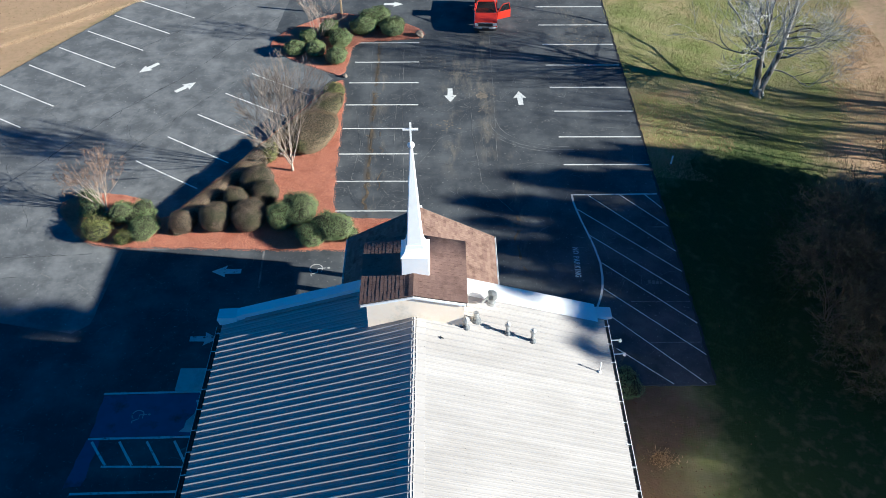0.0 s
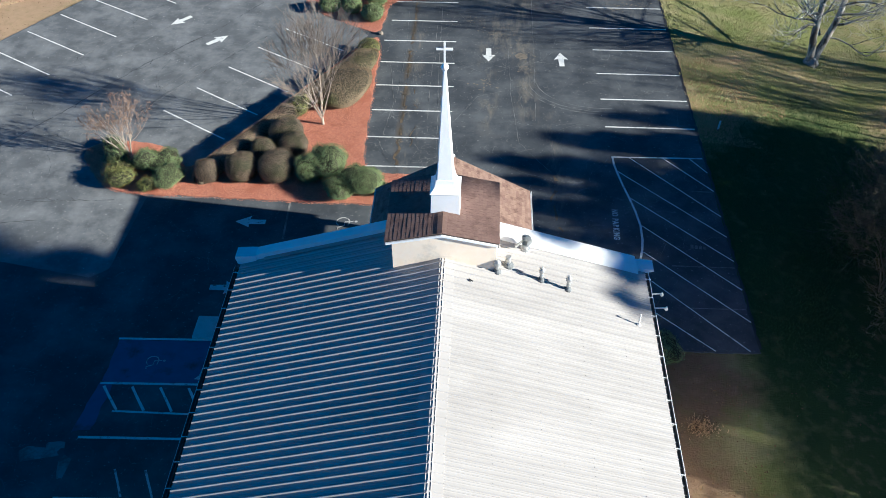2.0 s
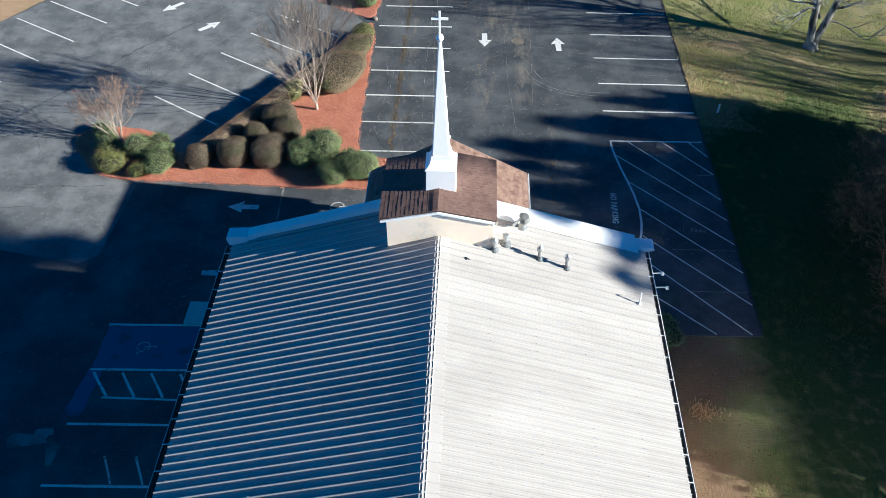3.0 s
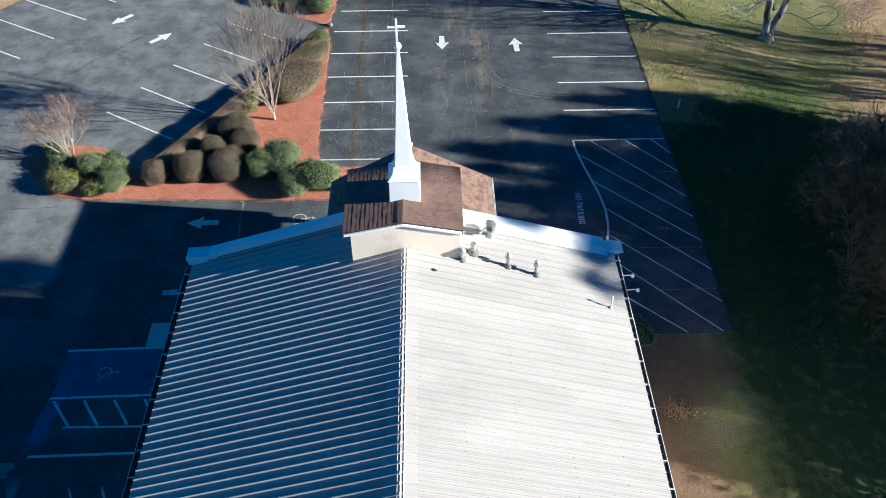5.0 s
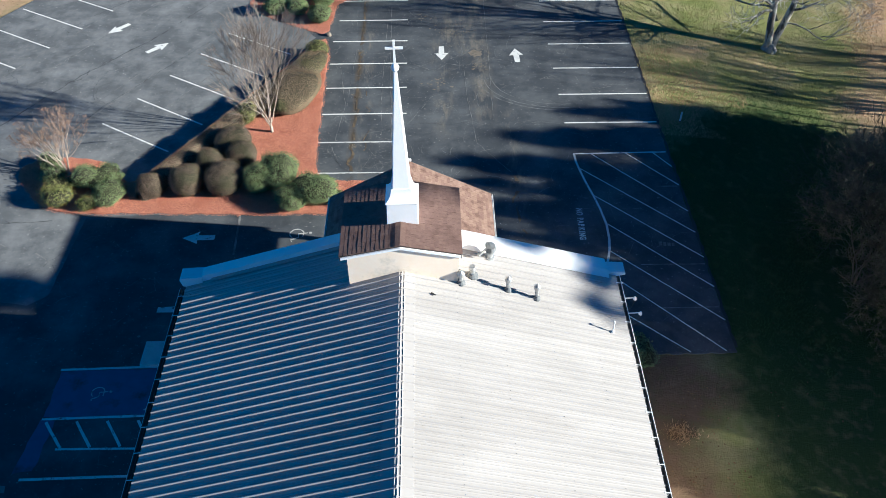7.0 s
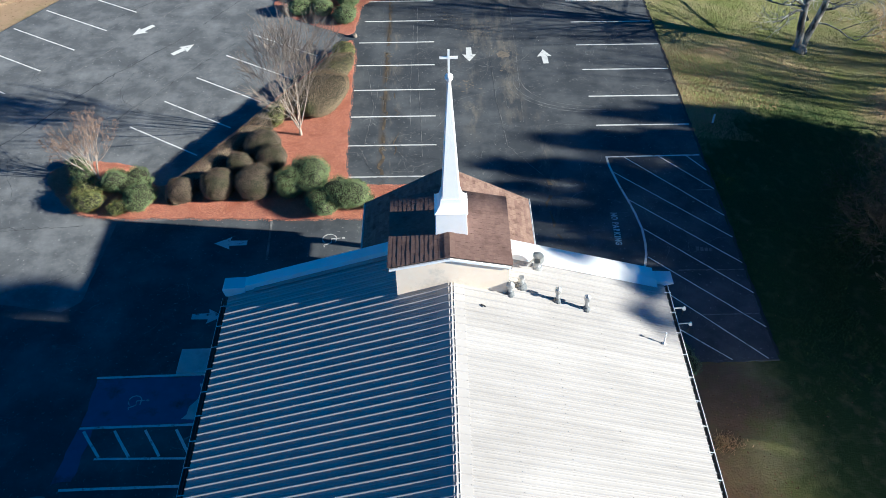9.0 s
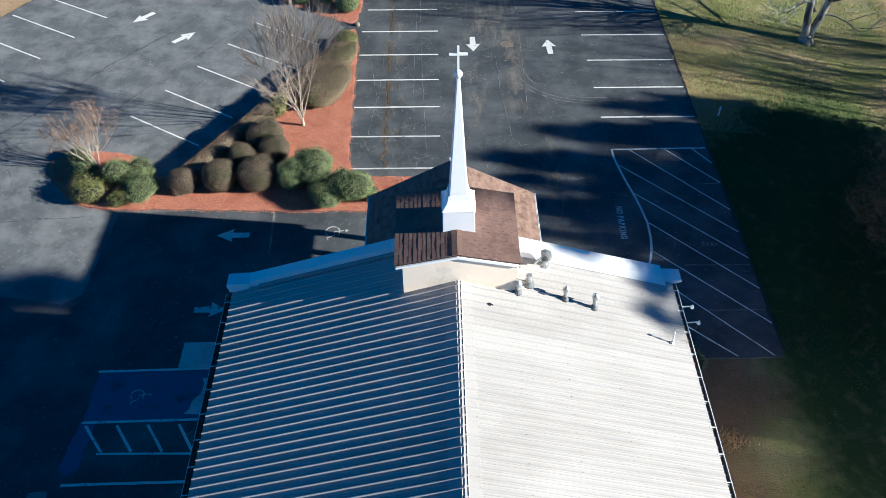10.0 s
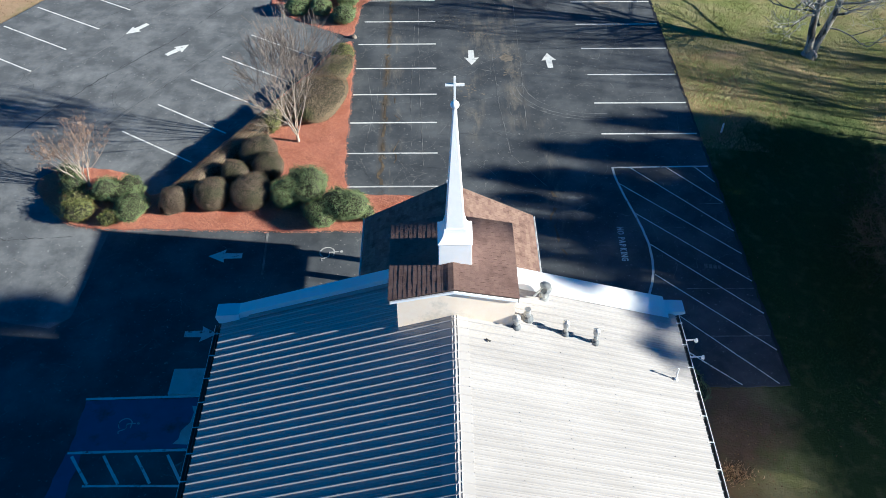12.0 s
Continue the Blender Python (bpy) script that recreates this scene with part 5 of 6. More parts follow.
def bare_tree(at, label, seed, stems, high, radius, depth, bark, twig, name="tree", lean=(0, 0), spread=0.6, forks=(2, 3), rise=0.08, ratio=0.68, seeds=0, splay=0.3, seed_mat="red_twig", group="", curl=0.14, droop=0.0, bole=0.0, thin=0.008):
    """A leafless tree: trunk or several stems, limbs, and a fine net of twigs."""
    rng = random.Random(seed)
    t = thing(name, label, "tree", group, (at[0], at[1], -fall(at[0])))
    branches = []
    for k in range(stems):
        a = 2 * math.pi * k / stems + rng.uniform(-0.3, 0.3)
        out = splay * rng.uniform(0.35, 1.25) if stems > 2 else splay * (stems > 1)
        way = Vector((lean[0] + out * math.cos(a), lean[1] + out * math.sin(a), 1))
        foot = Vector((0.12 * math.cos(a), 0.12 * math.sin(a), -0.1)) if stems > 1 else Vector((0, 0, -0.1))
        if bole:
            foot = Vector((0.05 * math.cos(a), 0.05 * math.sin(a), bole * rng.uniform(0.75, 1.0)))
        grow(rng, foot, way, high * 0.34 * rng.uniform(0.9, 1.1), radius, depth, branches, spread, curl, rise, ratio, forks, 5, droop, thin)
    if bole:
        bm = bmesh.new()
        tube(bm, [(0, 0, -0.1), (0.02, 0, 0.1), (0, 0.01, bole * 0.7), (0, 0, bole + 0.08)], [radius * 3.2, radius * 2.4, radius * 2.2, radius * 1.6], 10)
        part("trunk", bm, bark, t, smooth=True)
    if stems == 1:
        part("trunk", limbs(branches, lambda d: d == depth, 12), bark, t, smooth=True)
    else:
        for b in branches:
            if b[2] == depth:
                part("stem", limbs([b], lambda d: True, 8), bark, t, smooth=True)
    part("branching", limbs(branches, lambda d: depth - 3 < d < depth, 6), bark, t, smooth=True)
    tagged(part("twig_net", limbs(branches, lambda d: d <= depth - 3, 3), twig, t), kind="stuff")
    if seeds:
        r = np.random.default_rng(seed)
        tips = np.array([b[0][-1][:] for b in branches if b[2] <= 1])
        # seed heads and leaf tufts sit in bunches at some of the tips
        tips = np.repeat(tips[r.integers(0, len(tips), seeds)], 14, 0) + r.normal(scale=0.05, size=(seeds * 14, 3))
        tagged(leaf_shell(r, tips, np.tile([0, 0, 1.0], (seeds * 14, 1)), 0.026, seed_mat, "foliage", t, lean=2.0), kind="stuff")
    if stems == 1:
        bm = bmesh.new()
        lathe(bm, [(radius * 1.7, -0.12), (radius * 1.35, 0.1), (radius * 1.1, 0.35), (radius * 1.0, 0.6)], 12)
        for v in bm.verts:
            a = math.atan2(v.co.y, v.co.x)
            v.co.x *= 1 + 0.15 * math.sin(a * 3 + seed)
            v.co.y *= 1 + 0.15 * math.sin(a * 4 + seed)
        part("root_flare", bm, bark, t, smooth=True)
    return t


bare_tree((-7.9, 43.5), "bare crape myrtle with pale bark and fine upright branches in mulch", 21, 8, 6.4, 0.034, 5, "pale_bark", "twig", "crape_myrtle", spread=0.42, forks=(1, 3), rise=0.05, ratio=0.74, curl=0.06, group="crape myrtles", splay=0.38, bole=0.65, thin=0.009)
bare_tree((-18.1, 40.0), "bare crape myrtle with brown seed heads in mulch", 22, 7, 3.6, 0.042, 4, "pale_bark", "brown_seed", "crape_myrtle", spread=0.6, forks=(2, 2), rise=0.03, ratio=0.74, curl=0.08, seeds=300, seed_mat="brown_seed", group="crape myrtles", splay=0.46, bole=0.15, thin=0.006, lean=(-0.08, 0.0))
bare_tree((-7.9, 59.5), "bare crape myrtle with brown seed heads in mulch", 23, 6, 3.6, 0.035, 4, "pale_bark", "pale_bark", "crape_myrtle", spread=0.5, forks=(1, 2), rise=0.05, ratio=0.74, seeds=110, seed_mat="brown_seed", group="crape myrtles", splay=0.5, curl=0.06)


def shade_tree(at, seed):
    """A big tree whose trunk parts low into two upright leaders with many side limbs."""
    rng = random.Random(seed)
    t = thing("shade_tree", "large bare tree with grey bark forking low on the lawn", "tree", "", (at[0], at[1], -fall(at[0])))
    leaders = ([(-0.05, 0, -0.1), (-0.1, 0, 0.8), (-0.24, 0.05, 1.8), (-0.26, 0.1, 3.0), (-0.22, 0.15, 4.4), (-0.3, 0.3, 6.2), (-0.2, 0.4, 8.6)],
               [(0.1, 0, -0.1), (0.28, 0, 0.8), (0.6, 0.05, 1.8), (0.92, 0.1, 3.0), (1.08, 0.2, 4.3), (1.25, 0.3, 6.0), (1.4, 0.5, 8.2)])
    widths = (0.3, 0.25, 0.22, 0.2, 0.16, 0.11, 0.05)
    branches = []
    for n, pts in enumerate(leaders):
        bm = bmesh.new()
        tube(bm, pts, widths, 12)
        part("trunk", bm, "grey_bark", t, smooth=True)
        side = -1 if n == 0 else 1
        for z, out, up, long, depth in ((2.7, 1.0, 0.3, 1.6, 4), (3.0, 0.9, 0.4, 1.9, 4), (3.2, -0.5, 0.6, 1.7, 4), (3.4, 0.8, 0.5, 2.2, 4), (3.7, 0.5, 1.0, 2.4, 4), (4.0, 0.6, 0.9, 2.2, 4), (4.4, 0.9, 0.45, 2.3, 4), (4.7, 0.4, 0.8, 2.0, 4), (5.0, 0.2, 0.9, 2.0, 4), (5.4, 0.8, 0.7, 2.0, 4), (6.2, 0.5, 1.0, 1.8, 4), (6.8, -0.4, 0.9, 1.6, 4), (7.6, 0.2, 1.0, 1.5, 4)):
            k = max(i for i in range(len(pts)) if pts[i][2] <= z)
            a, b = Vector(pts[k]), Vector(pts[min(k + 1, len(pts) - 1)])
            foot = a.lerp(b, (z - a.z) / max(0.01, b.z - a.z)) if k + 1 < len(pts) else a
            way = Vector((side * out * 0.75, rng.choice((-1, 1)) * rng.uniform(0.3, 1.3) * (0.3 if z < 3 else 1.0), up))
            grow(rng, foot, way, long, widths[k] * 0.45, depth, branches, 0.8, 0.16, 0.06, 0.72, (1, 3), 5, 0.0, 0.011)
    # three long low limbs, one reaching back, two to the sides
    for pts, r in (([(0.1, 0.1, 2.0), (0.27, 1.18, 2.3), (0.0, 2.6, 2.5), (-0.23, 4.03, 2.7), (-0.58, 5.35, 3.2), (-1.34, 6.97, 4.0)], 0.1), ([(-0.2, 0.0, 2.9), (-0.9, 0.0, 3.1), (-1.7, 0.1, 3.1), (-2.4, 0.0, 3.35), (-3.0, 0.1, 3.5)], 0.08), ([(0.6, 0.0, 1.9), (1.2, -0.4, 1.95), (1.9, -0.7, 1.7), (2.5, -0.9, 1.3), (3.0, -1.0, 1.1)], 0.06)):
        pts = [Vector(p) for p in pts]
        branches.append((pts, [r * (1 - 0.14 * i) for i in range(len(pts))], 4))
        for p, q in zip(pts[2:], pts[1:]):
            grow(rng, p, (p - q) + Vector((rng.uniform(-0.8, 0.8), rng.uniform(-0.5, 0.5), 0.6)), 1.7, r * 0.5, 3, branches, 0.8, 0.16, 0.05, 0.72, (1, 2), 5, 0.0, 0.011)
    part("branching", limbs(branches, lambda d: d >= 3, 6), "grey_bark", t, smooth=True)
    tagged(part("twig_net", limbs(branches, lambda d: d < 3, 3), "grey_twig", t), kind="stuff")
    bm = bmesh.new()
    lathe(bm, [(0.56, -0.12), (0.46, 0.08), (0.38, 0.3), (0.3, 0.5)], 14)
    for v in bm.verts:
        a = math.atan2(v.co.y, v.co.x)
        v.co.x = v.co.x * (1 + 0.16 * math.sin(a * 3)) + 0.05
        v.co.y *= 1 + 0.16 * math.sin(a * 4 + 1)
    part("root_flare", bm, "grey_bark", t, smooth=True)


shade_tree((22.65, 53.2), 33)

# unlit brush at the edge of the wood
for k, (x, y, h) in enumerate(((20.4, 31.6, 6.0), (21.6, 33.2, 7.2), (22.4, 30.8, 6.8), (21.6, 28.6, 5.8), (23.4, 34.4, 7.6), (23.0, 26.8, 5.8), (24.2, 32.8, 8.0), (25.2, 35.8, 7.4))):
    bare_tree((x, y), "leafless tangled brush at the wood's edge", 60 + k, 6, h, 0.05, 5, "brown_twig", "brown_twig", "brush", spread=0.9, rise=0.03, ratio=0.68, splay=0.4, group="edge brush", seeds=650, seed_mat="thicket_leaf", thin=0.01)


def evergreen(at, high, wide, seed, low=0.2, leaves=9000, gap=0.3):
    """An unseen tall pine for casting shade: trunk, whorls of limbs and clumps of needles with gaps between them."""
    rng = np.random.default_rng(seed)
    t = thing("pine_tree", "unseen dark green pine placed at the wood's edge to cast shade", "tree", "pines", (at[0], at[1], -fall(at[0])))
    bm = bmesh.new()
    tube(bm, [(0, 0, -0.2), (0.1, 0, high * 0.3), (0.0, 0.1, high * 0.7), (0, 0, high * 0.98)], [0.3, 0.24, 0.14, 0.03], 9)
    part("trunk", bm, "grey_bark", t, smooth=True)
    bm = bmesh.new()
    clumps = []
    z = high * low
    while z < high * 0.98:
        f = (z / high - low) / (1 - low)
        reach = wide * min(1.0, 2.2 * (1 - f)) ** 0.8 * (0.75 + 0.25 * math.sin(f * 9 + seed))
        for i in range(5):
            a = rng.uniform(0, 2 * np.pi)
            r = reach * rng.uniform(0.6, 1.1)
            tip = (r * math.cos(a), r * math.sin(a), z + 0.18 * r + rng.uniform(-0.3, 0.3))
            tube(bm, [(0, 0, z), (tip[0] * 0.5, tip[1] * 0.5, z + 0.05 * r), tip], [0.06, 0.04, 0.015], 4, False)
            for u in np.linspace(0.35, 1.0, 4):
                if rng.random() > gap:
                    clumps.append((tip[0] * u, tip[1] * u, z + (tip[2] - z) * u, 0.35 + 0.35 * r * 0.3))
        z += high * 0.045
    part("limb_whorl", bm, "grey_bark", t)
    c = np.array(clumps)
    pick = rng.integers(0, len(c), leaves)
    q = c[pick, :3] + rng.normal(size=(leaves, 3)) * c[pick, 3:4] * np.array([0.75, 0.75, 0.5])
    leaf_shell(rng, q, np.tile([0, 0, 1.0], (leaves, 1)), 0.2, "pine", "crown", t, lean=1.0, flat=0.5)


# unseen shade-casting pines; the low row near x = 30 also blocks sky
for k, (x, y, h, w) in enumerate(((51.4, 33.3, 14.5, 3.2), (51.0, 30.2, 16.0, 3.4), (51.5, 26.4, 15.5, 3.4), (51.3, 22.6, 16.0, 3.4), (51.6, 18.7, 15.2, 3.2), (51.4, 15.1, 15.0, 3.0), (55.6, 16.9, 16.4, 3.2),
                                  (55.5, 35.2, 15.5, 2.8), (56.1, 31.8, 17.0, 3.6), (55.7, 27.6, 17.6, 3.6), (56.2, 23.4, 17.6, 3.6), (55.6, 20.0, 17.0, 3.4), (31.1, 40.2, 6.8, 2.4), (31.7, 36.5, 7.4, 2.6), (30.7, 32.6, 7.2, 2.6), (29.7, 28.8, 7.2, 2.5), (28.6, 25.0, 6.6, 2.2), (47.2, 30.8, 12.5, 3.0), (47.3, 26.2, 12.0, 3.0), (47.1, 35.2, 12.0, 2.8), (48.7, 37.7, 12.0, 2.5), (46.6, 21.9, 11.5, 2.8))):
    evergreen((x, y), h, w, 300 + k, low=0.12, leaves=2600 if x > 54.4 else 7500 if y > 33.5 else 13000, gap=0.55 if x > 54.4 else 0.25 if y > 33.5 else 0.15)
# more unseen pines, added to shape the shade on roof, pavement and soil
evergreen((62.0, 11.0), 26.1, 3.2, 340, low=0.3, leaves=3600, gap=0.45)
evergreen((62.0, 12.2), 25.9, 2.4, 343, low=0.3, leaves=2900, gap=0.5)
evergreen((62.0, 14.4), 40.0, 1.5, 341, low=0.3, leaves=26000, gap=0.0)
evergreen((64.0, 12.7), 42.0, 0.8, 347, low=0.3, leaves=22000, gap=0.0)
evergreen((54.0, 20.2), 17.0, 3.4, 344, low=0.12, leaves=11000, gap=0.1)
evergreen((53.5, 16.4), 16.2, 2.8, 345, low=0.12, leaves=9000, gap=0.2)
evergreen((28.0, 17.6), 8.2, 2.6, 342, low=0.15, leaves=3000, gap=0.5)
for k, (x, y, h) in enumerate(((37.5, 47.0, 10.0), (42.1, 48.8, 12.0), (38.9, 51.0, 9.5), (35.8, 49.0, 8.0), (45.1, 45.8, 12.0), (34.9, 45.5, 9.0), (40.0, 46.2, 11.0), (43.5, 50.5, 10.0), (47.1, 47.8, 12.0), (33.8, 51.2, 8.0),
                               (41.1, 44.3, 12.0), (48.2, 44.9, 13.0), (51.3, 46.5, 14.0), (53.3, 43.5, 14.0), (57.4, 45.1, 15.0), (49.2, 42.0, 13.0), (55.3, 41.9, 14.0), (44.1, 42.9, 12.0), (59.4, 42.6, 15.0), (37.9, 43.6, 9.5), (35.3, 42.6, 8.0),
                               (38.5, 15.2, 10.5), (34.8, 14.3, 8.5), (40.0, 12.0, 10.0), (36.4, 10.8, 9.0), (38.9, 7.8, 9.0))):
    bare_tree((x, y), "slender bare tree at the wood's edge", 400 + k, 1, h, 0.19, 4, "grey_bark", "brown_twig", "wood_tree", spread=0.5, forks=(1, 3), rise=0.12, ratio=0.75, group="bare wood-edge trees", curl=0.07)


# ---- grass ----
def blades(count, where, mat, label, seed, tall=0.05):
    rng = np.random.default_rng(seed)
    p = where(rng, count)
    n = len(p)
    a, h = rng.uniform(0, 2 * np.pi, n), tall * rng.uniform(0.5, 1.5, n)
    w = 0.012 + 0.014 * rng.random(n)
    lean = rng.normal(scale=0.06, size=(n, 2))
    z = -0.06 - 0.118 * np.clip(p[:, 0] - 13.7, 0.0, 11.0)
    verts = np.stack([np.stack([p[:, 0] - np.cos(a) * w, p[:, 1] - np.sin(a) * w, z], 1), np.stack([p[:, 0] + np.cos(a) * w, p[:, 1] + np.sin(a) * w, z], 1),
                      np.stack([p[:, 0] + lean[:, 0], p[:, 1] + lean[:, 1], z + 0.05 + h], 1)], 1).reshape(-1, 3)
    tagged(loose("grass", verts, np.arange(3 * n).reshape(-1, 3), mat), label, "grass", kind="stuff")


def lawn_spots(rng, count):
    p = np.stack([rng.uniform(13.55, 34, count), rng.uniform(14, 68, count)], 1)
    return p[(p[:, 1] > 27) | (p[:, 0] > 14.5 + rng.normal(scale=0.8, size=count))]


def field_spots(rng, count):
    p = np.stack([rng.uniform(-38, -18, count), rng.uniform(48, 72, count)], 1)
    return p[~inside(p[:, 0], p[:, 1], ASPHALT)]


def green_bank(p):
    """True in the hollow where the grass is greener and its colour darkened for shade."""
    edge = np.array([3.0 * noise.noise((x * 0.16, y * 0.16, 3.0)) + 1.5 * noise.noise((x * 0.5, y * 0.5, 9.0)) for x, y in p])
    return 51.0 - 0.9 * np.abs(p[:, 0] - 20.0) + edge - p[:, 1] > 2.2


def worn_strip(p):
    """True on the thin brown turf along the asphalt."""
    edge = np.array([noise.noise((x * 0.5, y * 0.35, 4.0)) for x, y in p])
    return (p[:, 0] < 17.4 + 3.0 * edge) & (p[:, 1] > 42.5) & (p[:, 1] < 52.5 + 2.0 * edge)


def tan_slope(p):
    """True where the lawn turns to dormant tan turf away from the lot."""
    edge = np.array([2.2 * noise.noise((x * 0.3, y * 0.3, 6.0)) + noise.noise((x * 1.1, y * 1.1, 2.0)) for x, y in p])
    return p[:, 0] > 24.2 + 0.42 * (p[:, 1] - 43.6) + edge


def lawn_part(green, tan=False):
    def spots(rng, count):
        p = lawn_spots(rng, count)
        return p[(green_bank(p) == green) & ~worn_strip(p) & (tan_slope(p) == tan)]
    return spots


blades(150000, lawn_part(False), "blade", "short winter lawn grass", 1)
blades(200000, lambda r, c: (lambda p: p[worn_strip(p)])(lawn_spots(r, c)), "dry_blade", "thin dormant turf along the asphalt", 4)
blades(420, lambda r, c: r.normal(size=(c, 2)) * np.array([0.3, 0.22]) + np.array([10.35, 22.75]), "dry_blade", "dry straw-coloured weeds on the soil", 8, tall=0.1)
blades(150000, lawn_part(False, True), "dry_blade", "dormant tan turf on the rise", 7)
blades(150000, lawn_part(True), "shaded_green_blade", "short green grass, coloured darker for the shade in the hollow", 3)
blades(30000, field_spots, "dry_blade", "dormant tan grass of the field", 2, 0.02)


def wheel_track(points, half):
    """Places along a worn track across the field."""
    def spots(rng, count):
        k = rng.integers(0, len(points) - 1, count)
        u = rng.random(count)[:, None]
        a, b = np.array(points)[k], np.array(points)[k + 1]
        return a + (b - a) * u + rng.normal(scale=half, size=(count, 2))
    return spots


blades(7000, wheel_track([(-36.0, 55.1), (-31.49, 58.76), (-27.82, 61.74), (-23.72, 65.11), (-19.0, 69.0)], 0.16), "pale_blade", "straw-coloured track worn across the field", 5, 0.06)
blades(5000, wheel_track([(-38.0, 56.9), (-32.29, 60.97), (-28.08, 64.0), (-26.12, 65.84), (-22.0, 69.8)], 0.14), "pale_blade", "straw-coloured track worn across the field", 6, 0.06)


def litter(count, where, seed, label):
    rng = np.random.default_rng(seed)
    p = where(rng, count)
    n = len(p)
    q = np.column_stack([p, rng.uniform(0.0, 0.03, n) - 0.118 * np.clip(p[:, 0] - 13.7, 0.0, 11.0)])
    ob = leaf_shell(rng, q, np.tile([0, 0, 1.0], (n, 1)), 0.05, "leaf_litter", "fallen_leaves", None, lean=0.3)
    tagged(ob, label, "fallen leaves", kind="stuff")


litter(320, lawn_spots, 7, "dry leaves scattered on the lawn")
litter(2200, field_spots, 8, "dry leaves scattered on the field")
litter(260, lambda r, c: np.stack([r.normal(11.0, 1.4, c), r.uniform(16, 26, c)], 1), 9, "dry leaves on the soil beside the wall")

# ---- small things about the lot ----
bm = bmesh.new()
bmesh.ops.create_icosphere(bm, subdivisions=3, radius=0.3)
for v in bm.verts:
    v.co *= 1 + 0.5 * noise.noise(v.co * 4.0)
    v.co.z *= 0.75
stone = part("rock", bm, "rock")
stone.matrix_basis = pose(-0.5, 59.85, 0.2)
tagged(stone, "grey-brown boulder at the end of the mulch bed", "rock")
bm = bmesh.new()
bmesh.ops.create_icosphere(bm, subdivisions=2, radius=0.16)
for v in bm.verts:
    v.co *= 1 + 0.3 * noise.noise(v.co * 6.0)
stone = part("rock", bm, "rock")
stone.matrix_basis = pose(-5.55, 54.25, 0.08)
tagged(stone, "small pale stone at the tip of the bed", "rock")
marker = thing("marker_post", "short white marker post on the lawn", "post", at=(14.85, 44.0, -0.05 - fall(14.85)))
bm = bmesh.new()
box(bm, -0.05, 0.05, -0.03, 0.03, 0, 0.62, pose(0, 0, 0, 0, 3, 0))
part("post", bm, "trim", marker, bevel=0.01)
bm = bmesh.new()
lathe(bm, [(0.09, 0.0), (0.07, 0.05)], 10)
part("foot", bm, "dark_steel", marker)
pole = thing("sign_post", "brown wooden post in the far mulch bed", "post", at=(-6.5, 63.4, 0))
bm = bmesh.new()
box(bm, -0.07, 0.07, -0.07, 0.07, -0.1, 2.2)
part("post", bm, "post", pole, bevel=0.01)


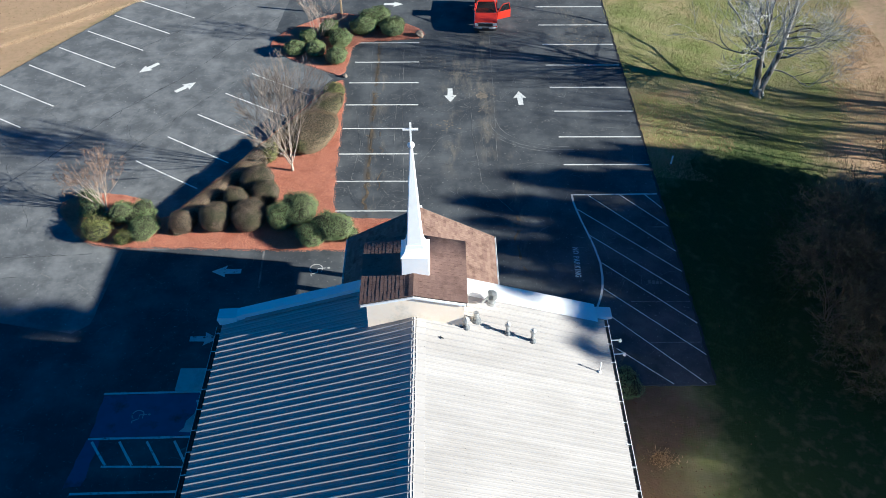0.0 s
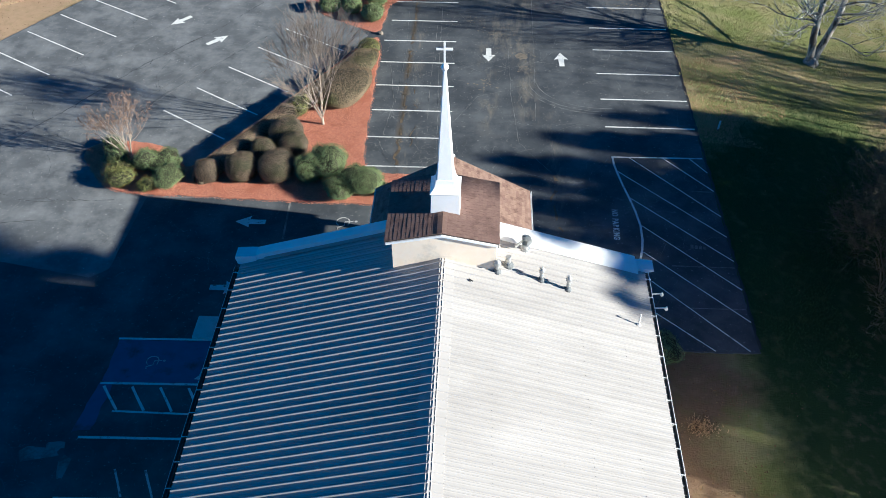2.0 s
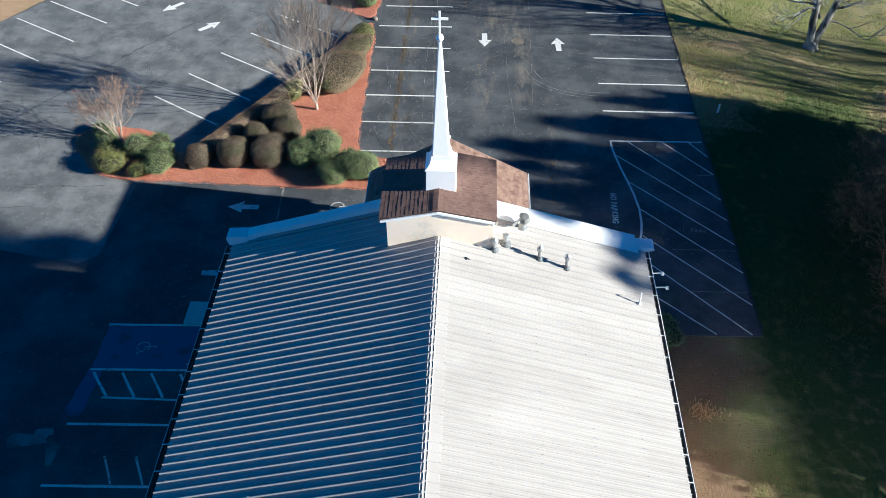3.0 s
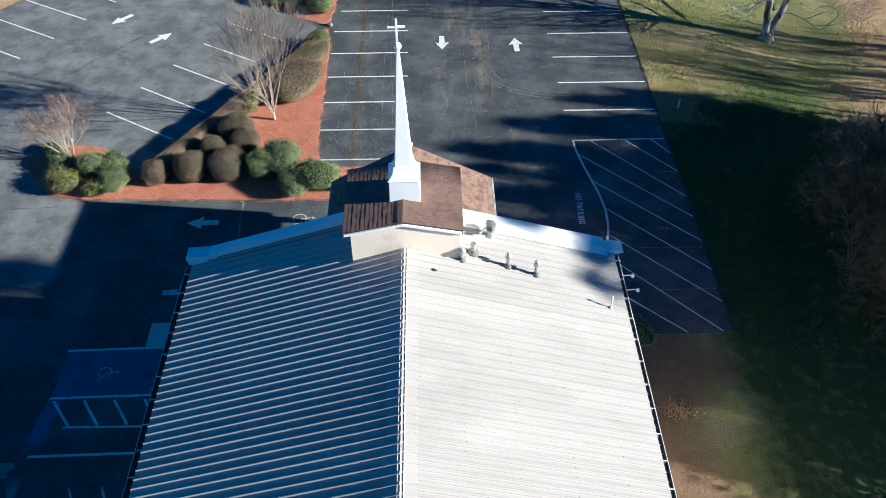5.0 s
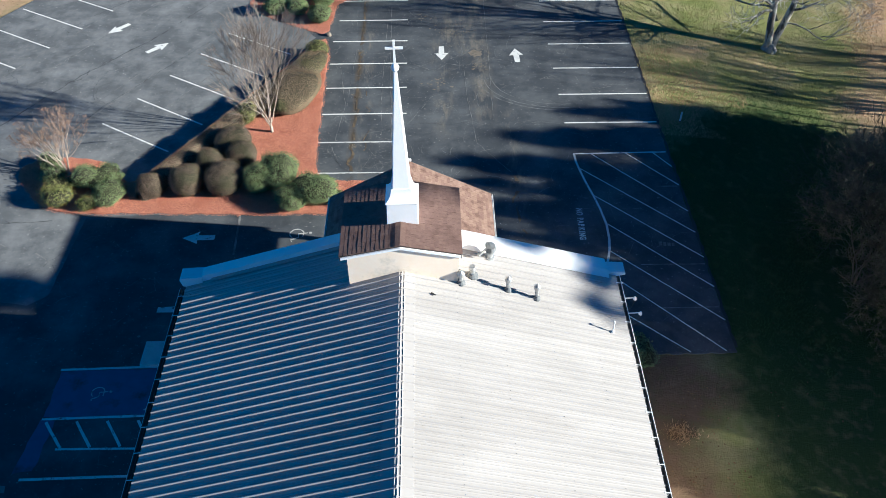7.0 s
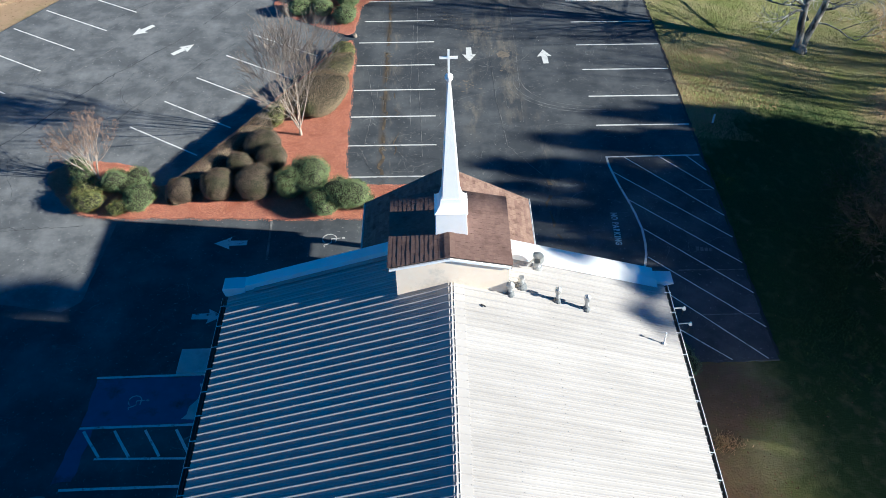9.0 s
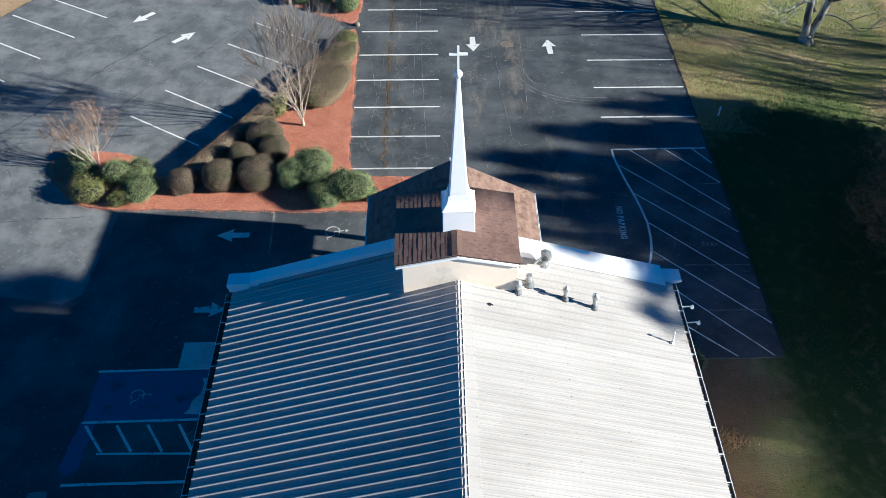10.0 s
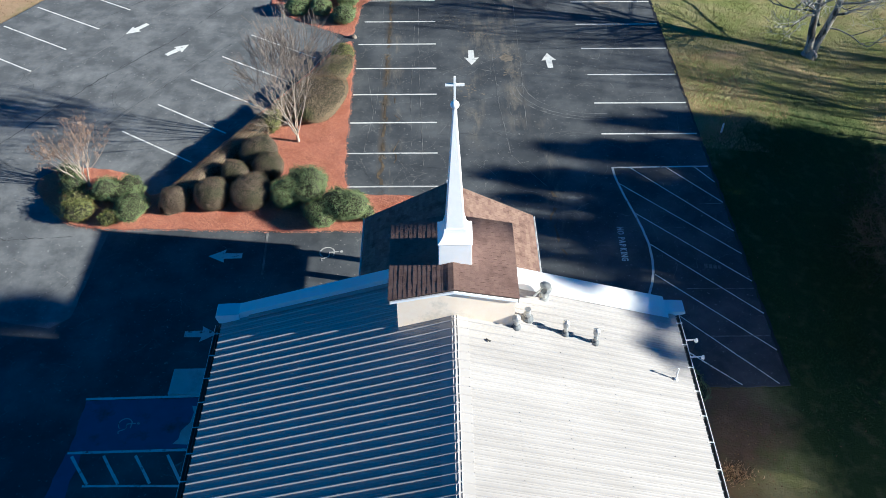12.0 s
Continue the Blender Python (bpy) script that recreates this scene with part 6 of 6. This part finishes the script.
# ---- the pickup ----
def pickup(at, turn):
    """A small red pickup with its driver's door open; its nose looks along -y."""
    t = thing("pickup_truck", "red compact pickup truck parked with its door open", "pickup truck", "", (at[0], at[1], 0), turn)
    bm = bmesh.new()
    side = [(-2.35, 0.42), (-2.42, 0.62), (-2.4, 0.93), (-2.3, 0.99), (-1.2, 1.08), (-1.1, 1.06), (0.62, 1.05), (0.64, 1.12), (2.35, 1.1), (2.38, 0.5), (1.95, 0.42), (1.85, 0.72), (1.2, 0.72), (1.1, 0.4), (-1.1, 0.4), (-1.2, 0.72), (-1.9, 0.72), (-2.0, 0.42)]
    a = [bm.verts.new((-0.84, y, z)) for y, z in side]
    b = [bm.verts.new((0.84, y, z)) for y, z in side]
    bm.faces.new(a)
    bm.faces.new(b[::-1])
    for i in range(len(side)):
        bm.faces.new((a[(i + 1) % len(side)], a[i], b[i], b[(i + 1) % len(side)]))
    part("body", bm, "red_paint", t, "red painted body", bevel=0.035)
    bm = bmesh.new()
    ring = [[(-0.82, -1.16), (0.82, -1.16), (0.8, 0.6), (-0.8, 0.6)], [(-0.62, -0.38), (0.62, -0.38), (0.62, 0.45), (-0.62, 0.45)]]
    v = [[bm.verts.new((x * k, y * k + 0.03 * (1 - k), z)) for x, y in ring[1]] for z, k in ((1.56, 1.04), (1.64, 1.0), (1.67, 0.85))]
    for r, q in zip(v, v[1:]):
        for i in range(4):
            bm.faces.new((r[i], r[(i + 1) % 4], q[(i + 1) % 4], q[i]))
    bm.faces.new(v[-1])
    bm.faces.new(v[0][::-1])
    part("cab_roof", bm, "red_paint", t, "red cab roof", bevel=0.015)
    bm = bmesh.new()
    for (x0, y0), (x1, y1) in zip(ring[0], ring[1]):
        tube(bm, [(x0, y0, 1.04), (x1, y1, 1.6)], [0.045, 0.04], 6)
    part("pillar", bm, "red_paint", t)

    def pane(name, quad, label=""):
        bm = bmesh.new()
        bm.faces.new([bm.verts.new(p) for p in quad])
        bmesh.ops.solidify(bm, geom=bm.faces[:], thickness=0.006)
        ob = part(name, bm, "glass", t, label)
        ob.visible_shadow = False

    pane("windscreen", [(-0.78, -1.14, 1.065), (0.78, -1.14, 1.065), (0.6, -0.42, 1.58), (-0.6, -0.42, 1.58)], "dark sloping windscreen")
    pane("rear_window", [(-0.74, 0.58, 1.08), (0.74, 0.58, 1.08), (0.6, 0.46, 1.56), (-0.6, 0.46, 1.56)])
    pane("side_window", [(-0.8, -0.9, 1.06), (-0.8, 0.55, 1.06), (-0.63, 0.42, 1.56), (-0.63, -0.36, 1.56)])
    bm = bmesh.new()
    box(bm, -0.7, 0.7, 0.0, 0.5, 0.75, 0.95)
    box(bm, -0.7, 0.7, 0.35, 0.52, 0.95, 1.4)
    box(bm, -0.76, 0.76, -0.95, -0.75, 0.9, 1.06)
    part("seat", bm, "seat", t, "grey cloth bench seat and dashboard", bevel=0.03)
    bm = bmesh.new()
    lathe(bm, [(0.19, -0.012), (0.19, 0.012), (0.16, 0.012), (0.16, -0.012)], 18)
    bmesh.ops.transform(bm, matrix=pose(0.36, -0.62, 1.05, -60, 0, 0), verts=bm.verts)
    part("steering_wheel", bm, "black", t)
    bm = bmesh.new()
    for x, y in ((-0.87, -2.36), (-0.6, -2.5), (0.0, -2.55), (0.6, -2.5)):
        nx, ny = {-0.87: (-0.6, -2.5), -0.6: (0.0, -2.55), 0.0: (0.6, -2.5), 0.6: (0.87, -2.36)}[x]
        prism(bm, [(x, y), (nx, ny), (nx, ny + 0.12), (x, y + 0.12)], 0.5, 0.62)
    part("front_bumper", bm, "bumper", t, "silver front bumper")
    bm = bmesh.new()
    prism(bm, [(-0.8, -2.32), (-0.58, -2.44), (0.58, -2.44), (0.8, -2.32)], 0.26, 0.5)
    part("air_dam", bm, "black", t, "black lower valance")
    bm = bmesh.new()
    box(bm, -0.26, 0.26, -2.575, -2.555, 0.5, 0.62)
    part("licence_plate", bm, "black", t)
    bm = bmesh.new()
    box(bm, -0.85, 0.85, 2.38, 2.5, 0.45, 0.62)
    part("rear_bumper", bm, "chrome", t, bevel=0.03)
    bm = bmesh.new()
    box(bm, -0.52, 0.52, -2.455, -2.4, 0.64, 0.9)
    for i in range(4):
        box(bm, -0.5, 0.5, -2.47, -2.456, 0.67 + 0.05 * i, 0.69 + 0.05 * i)
    part("grille", bm, "black", t, "black slatted grille")
    bm = bmesh.new()
    box(bm, -0.5, 0.5, -2.475, -2.4, 0.9, 0.925)
    part("grille_trim", bm, "bumper", t)
    for s in (-1, 1):
        bm = bmesh.new()
        box(bm, min(s * 0.52, s * 0.8), max(s * 0.53, s * 0.83), -2.46, -2.3, 0.68, 0.88)
        part("headlight", bm, "lens", t, "clear headlight", bevel=0.02)
        bm = bmesh.new()
        box(bm, min(s * 0.84, s * 1.0), max(s * 0.84, s * 1.0), -0.8, -0.68, 1.08, 1.24)
        part("wing_mirror", bm, "black", t, bevel=0.02)
    bm = bmesh.new()
    box(bm, -0.72, 0.72, 0.72, 2.28, 1.085, 1.125)
    part("bed_floor", bm, "black", t, "black bed liner")
    for x in (-0.73, 0.73):
        for y in (-1.55, 1.53):
            w = new("wheel")
            w.parent = t
            w.matrix_basis = pose(x, y, 0.35, 0, 90, 0)
            bm = bmesh.new()
            lathe(bm, [(0.22, -0.1), (0.33, -0.1), (0.35, -0.06), (0.35, 0.06), (0.33, 0.1), (0.22, 0.1)], 22)
            part("tyre", bm, "tyre", w)
            bm = bmesh.new()
            lathe(bm, [(0.21, -0.105), (0.19, -0.08), (0.06, -0.1), (0.06, 0.1), (0.19, 0.08), (0.21, 0.105)], 16)
            part("rim", bm, "dark_steel", w)
    door = new("door")
    door.parent = t
    door.matrix_basis = pose(0.85, -0.98, 0.0, 0, 0, -62)
    tagged(door, "open red door")
    bm = bmesh.new()
    box(bm, -0.04, 0.04, 0.0, 1.1, 0.45, 1.05)
    part("door_panel", bm, "red_paint", door, bevel=0.02)
    bm = bmesh.new()
    tube(bm, [(0, 0.02, 1.03), (-0.06, 0.5, 1.55), (-0.06, 1.0, 1.56), (0, 1.08, 1.03)], [0.03] * 4, 6)
    part("window_frame", bm, "red_paint", door)
    bm = bmesh.new()
    bm.faces.new([bm.verts.new(p) for p in ((0, 0.06, 1.05), (0, 1.05, 1.05), (-0.055, 0.97, 1.53), (-0.055, 0.52, 1.53))])
    bmesh.ops.solidify(bm, geom=bm.faces[:], thickness=0.006)
    part("window", bm, "glass", door)


pickup((4.45, 62.45), -3)

# ---- roof tabs, last ----
for side in (-1, 1):
    shingles(block_roof, BR, BS, BH, BY0 - 0.02, BY1 + 0.14, side, "shingle", "shingle_rest", lambda u, y: y < 25.5, 5 + side)
    shingles(porch_roof, PR, PS, PH, PY0, PY1, side, "shingle_far", "shingle_far_rest", lambda u, y: y > 28.0, 15 + side)
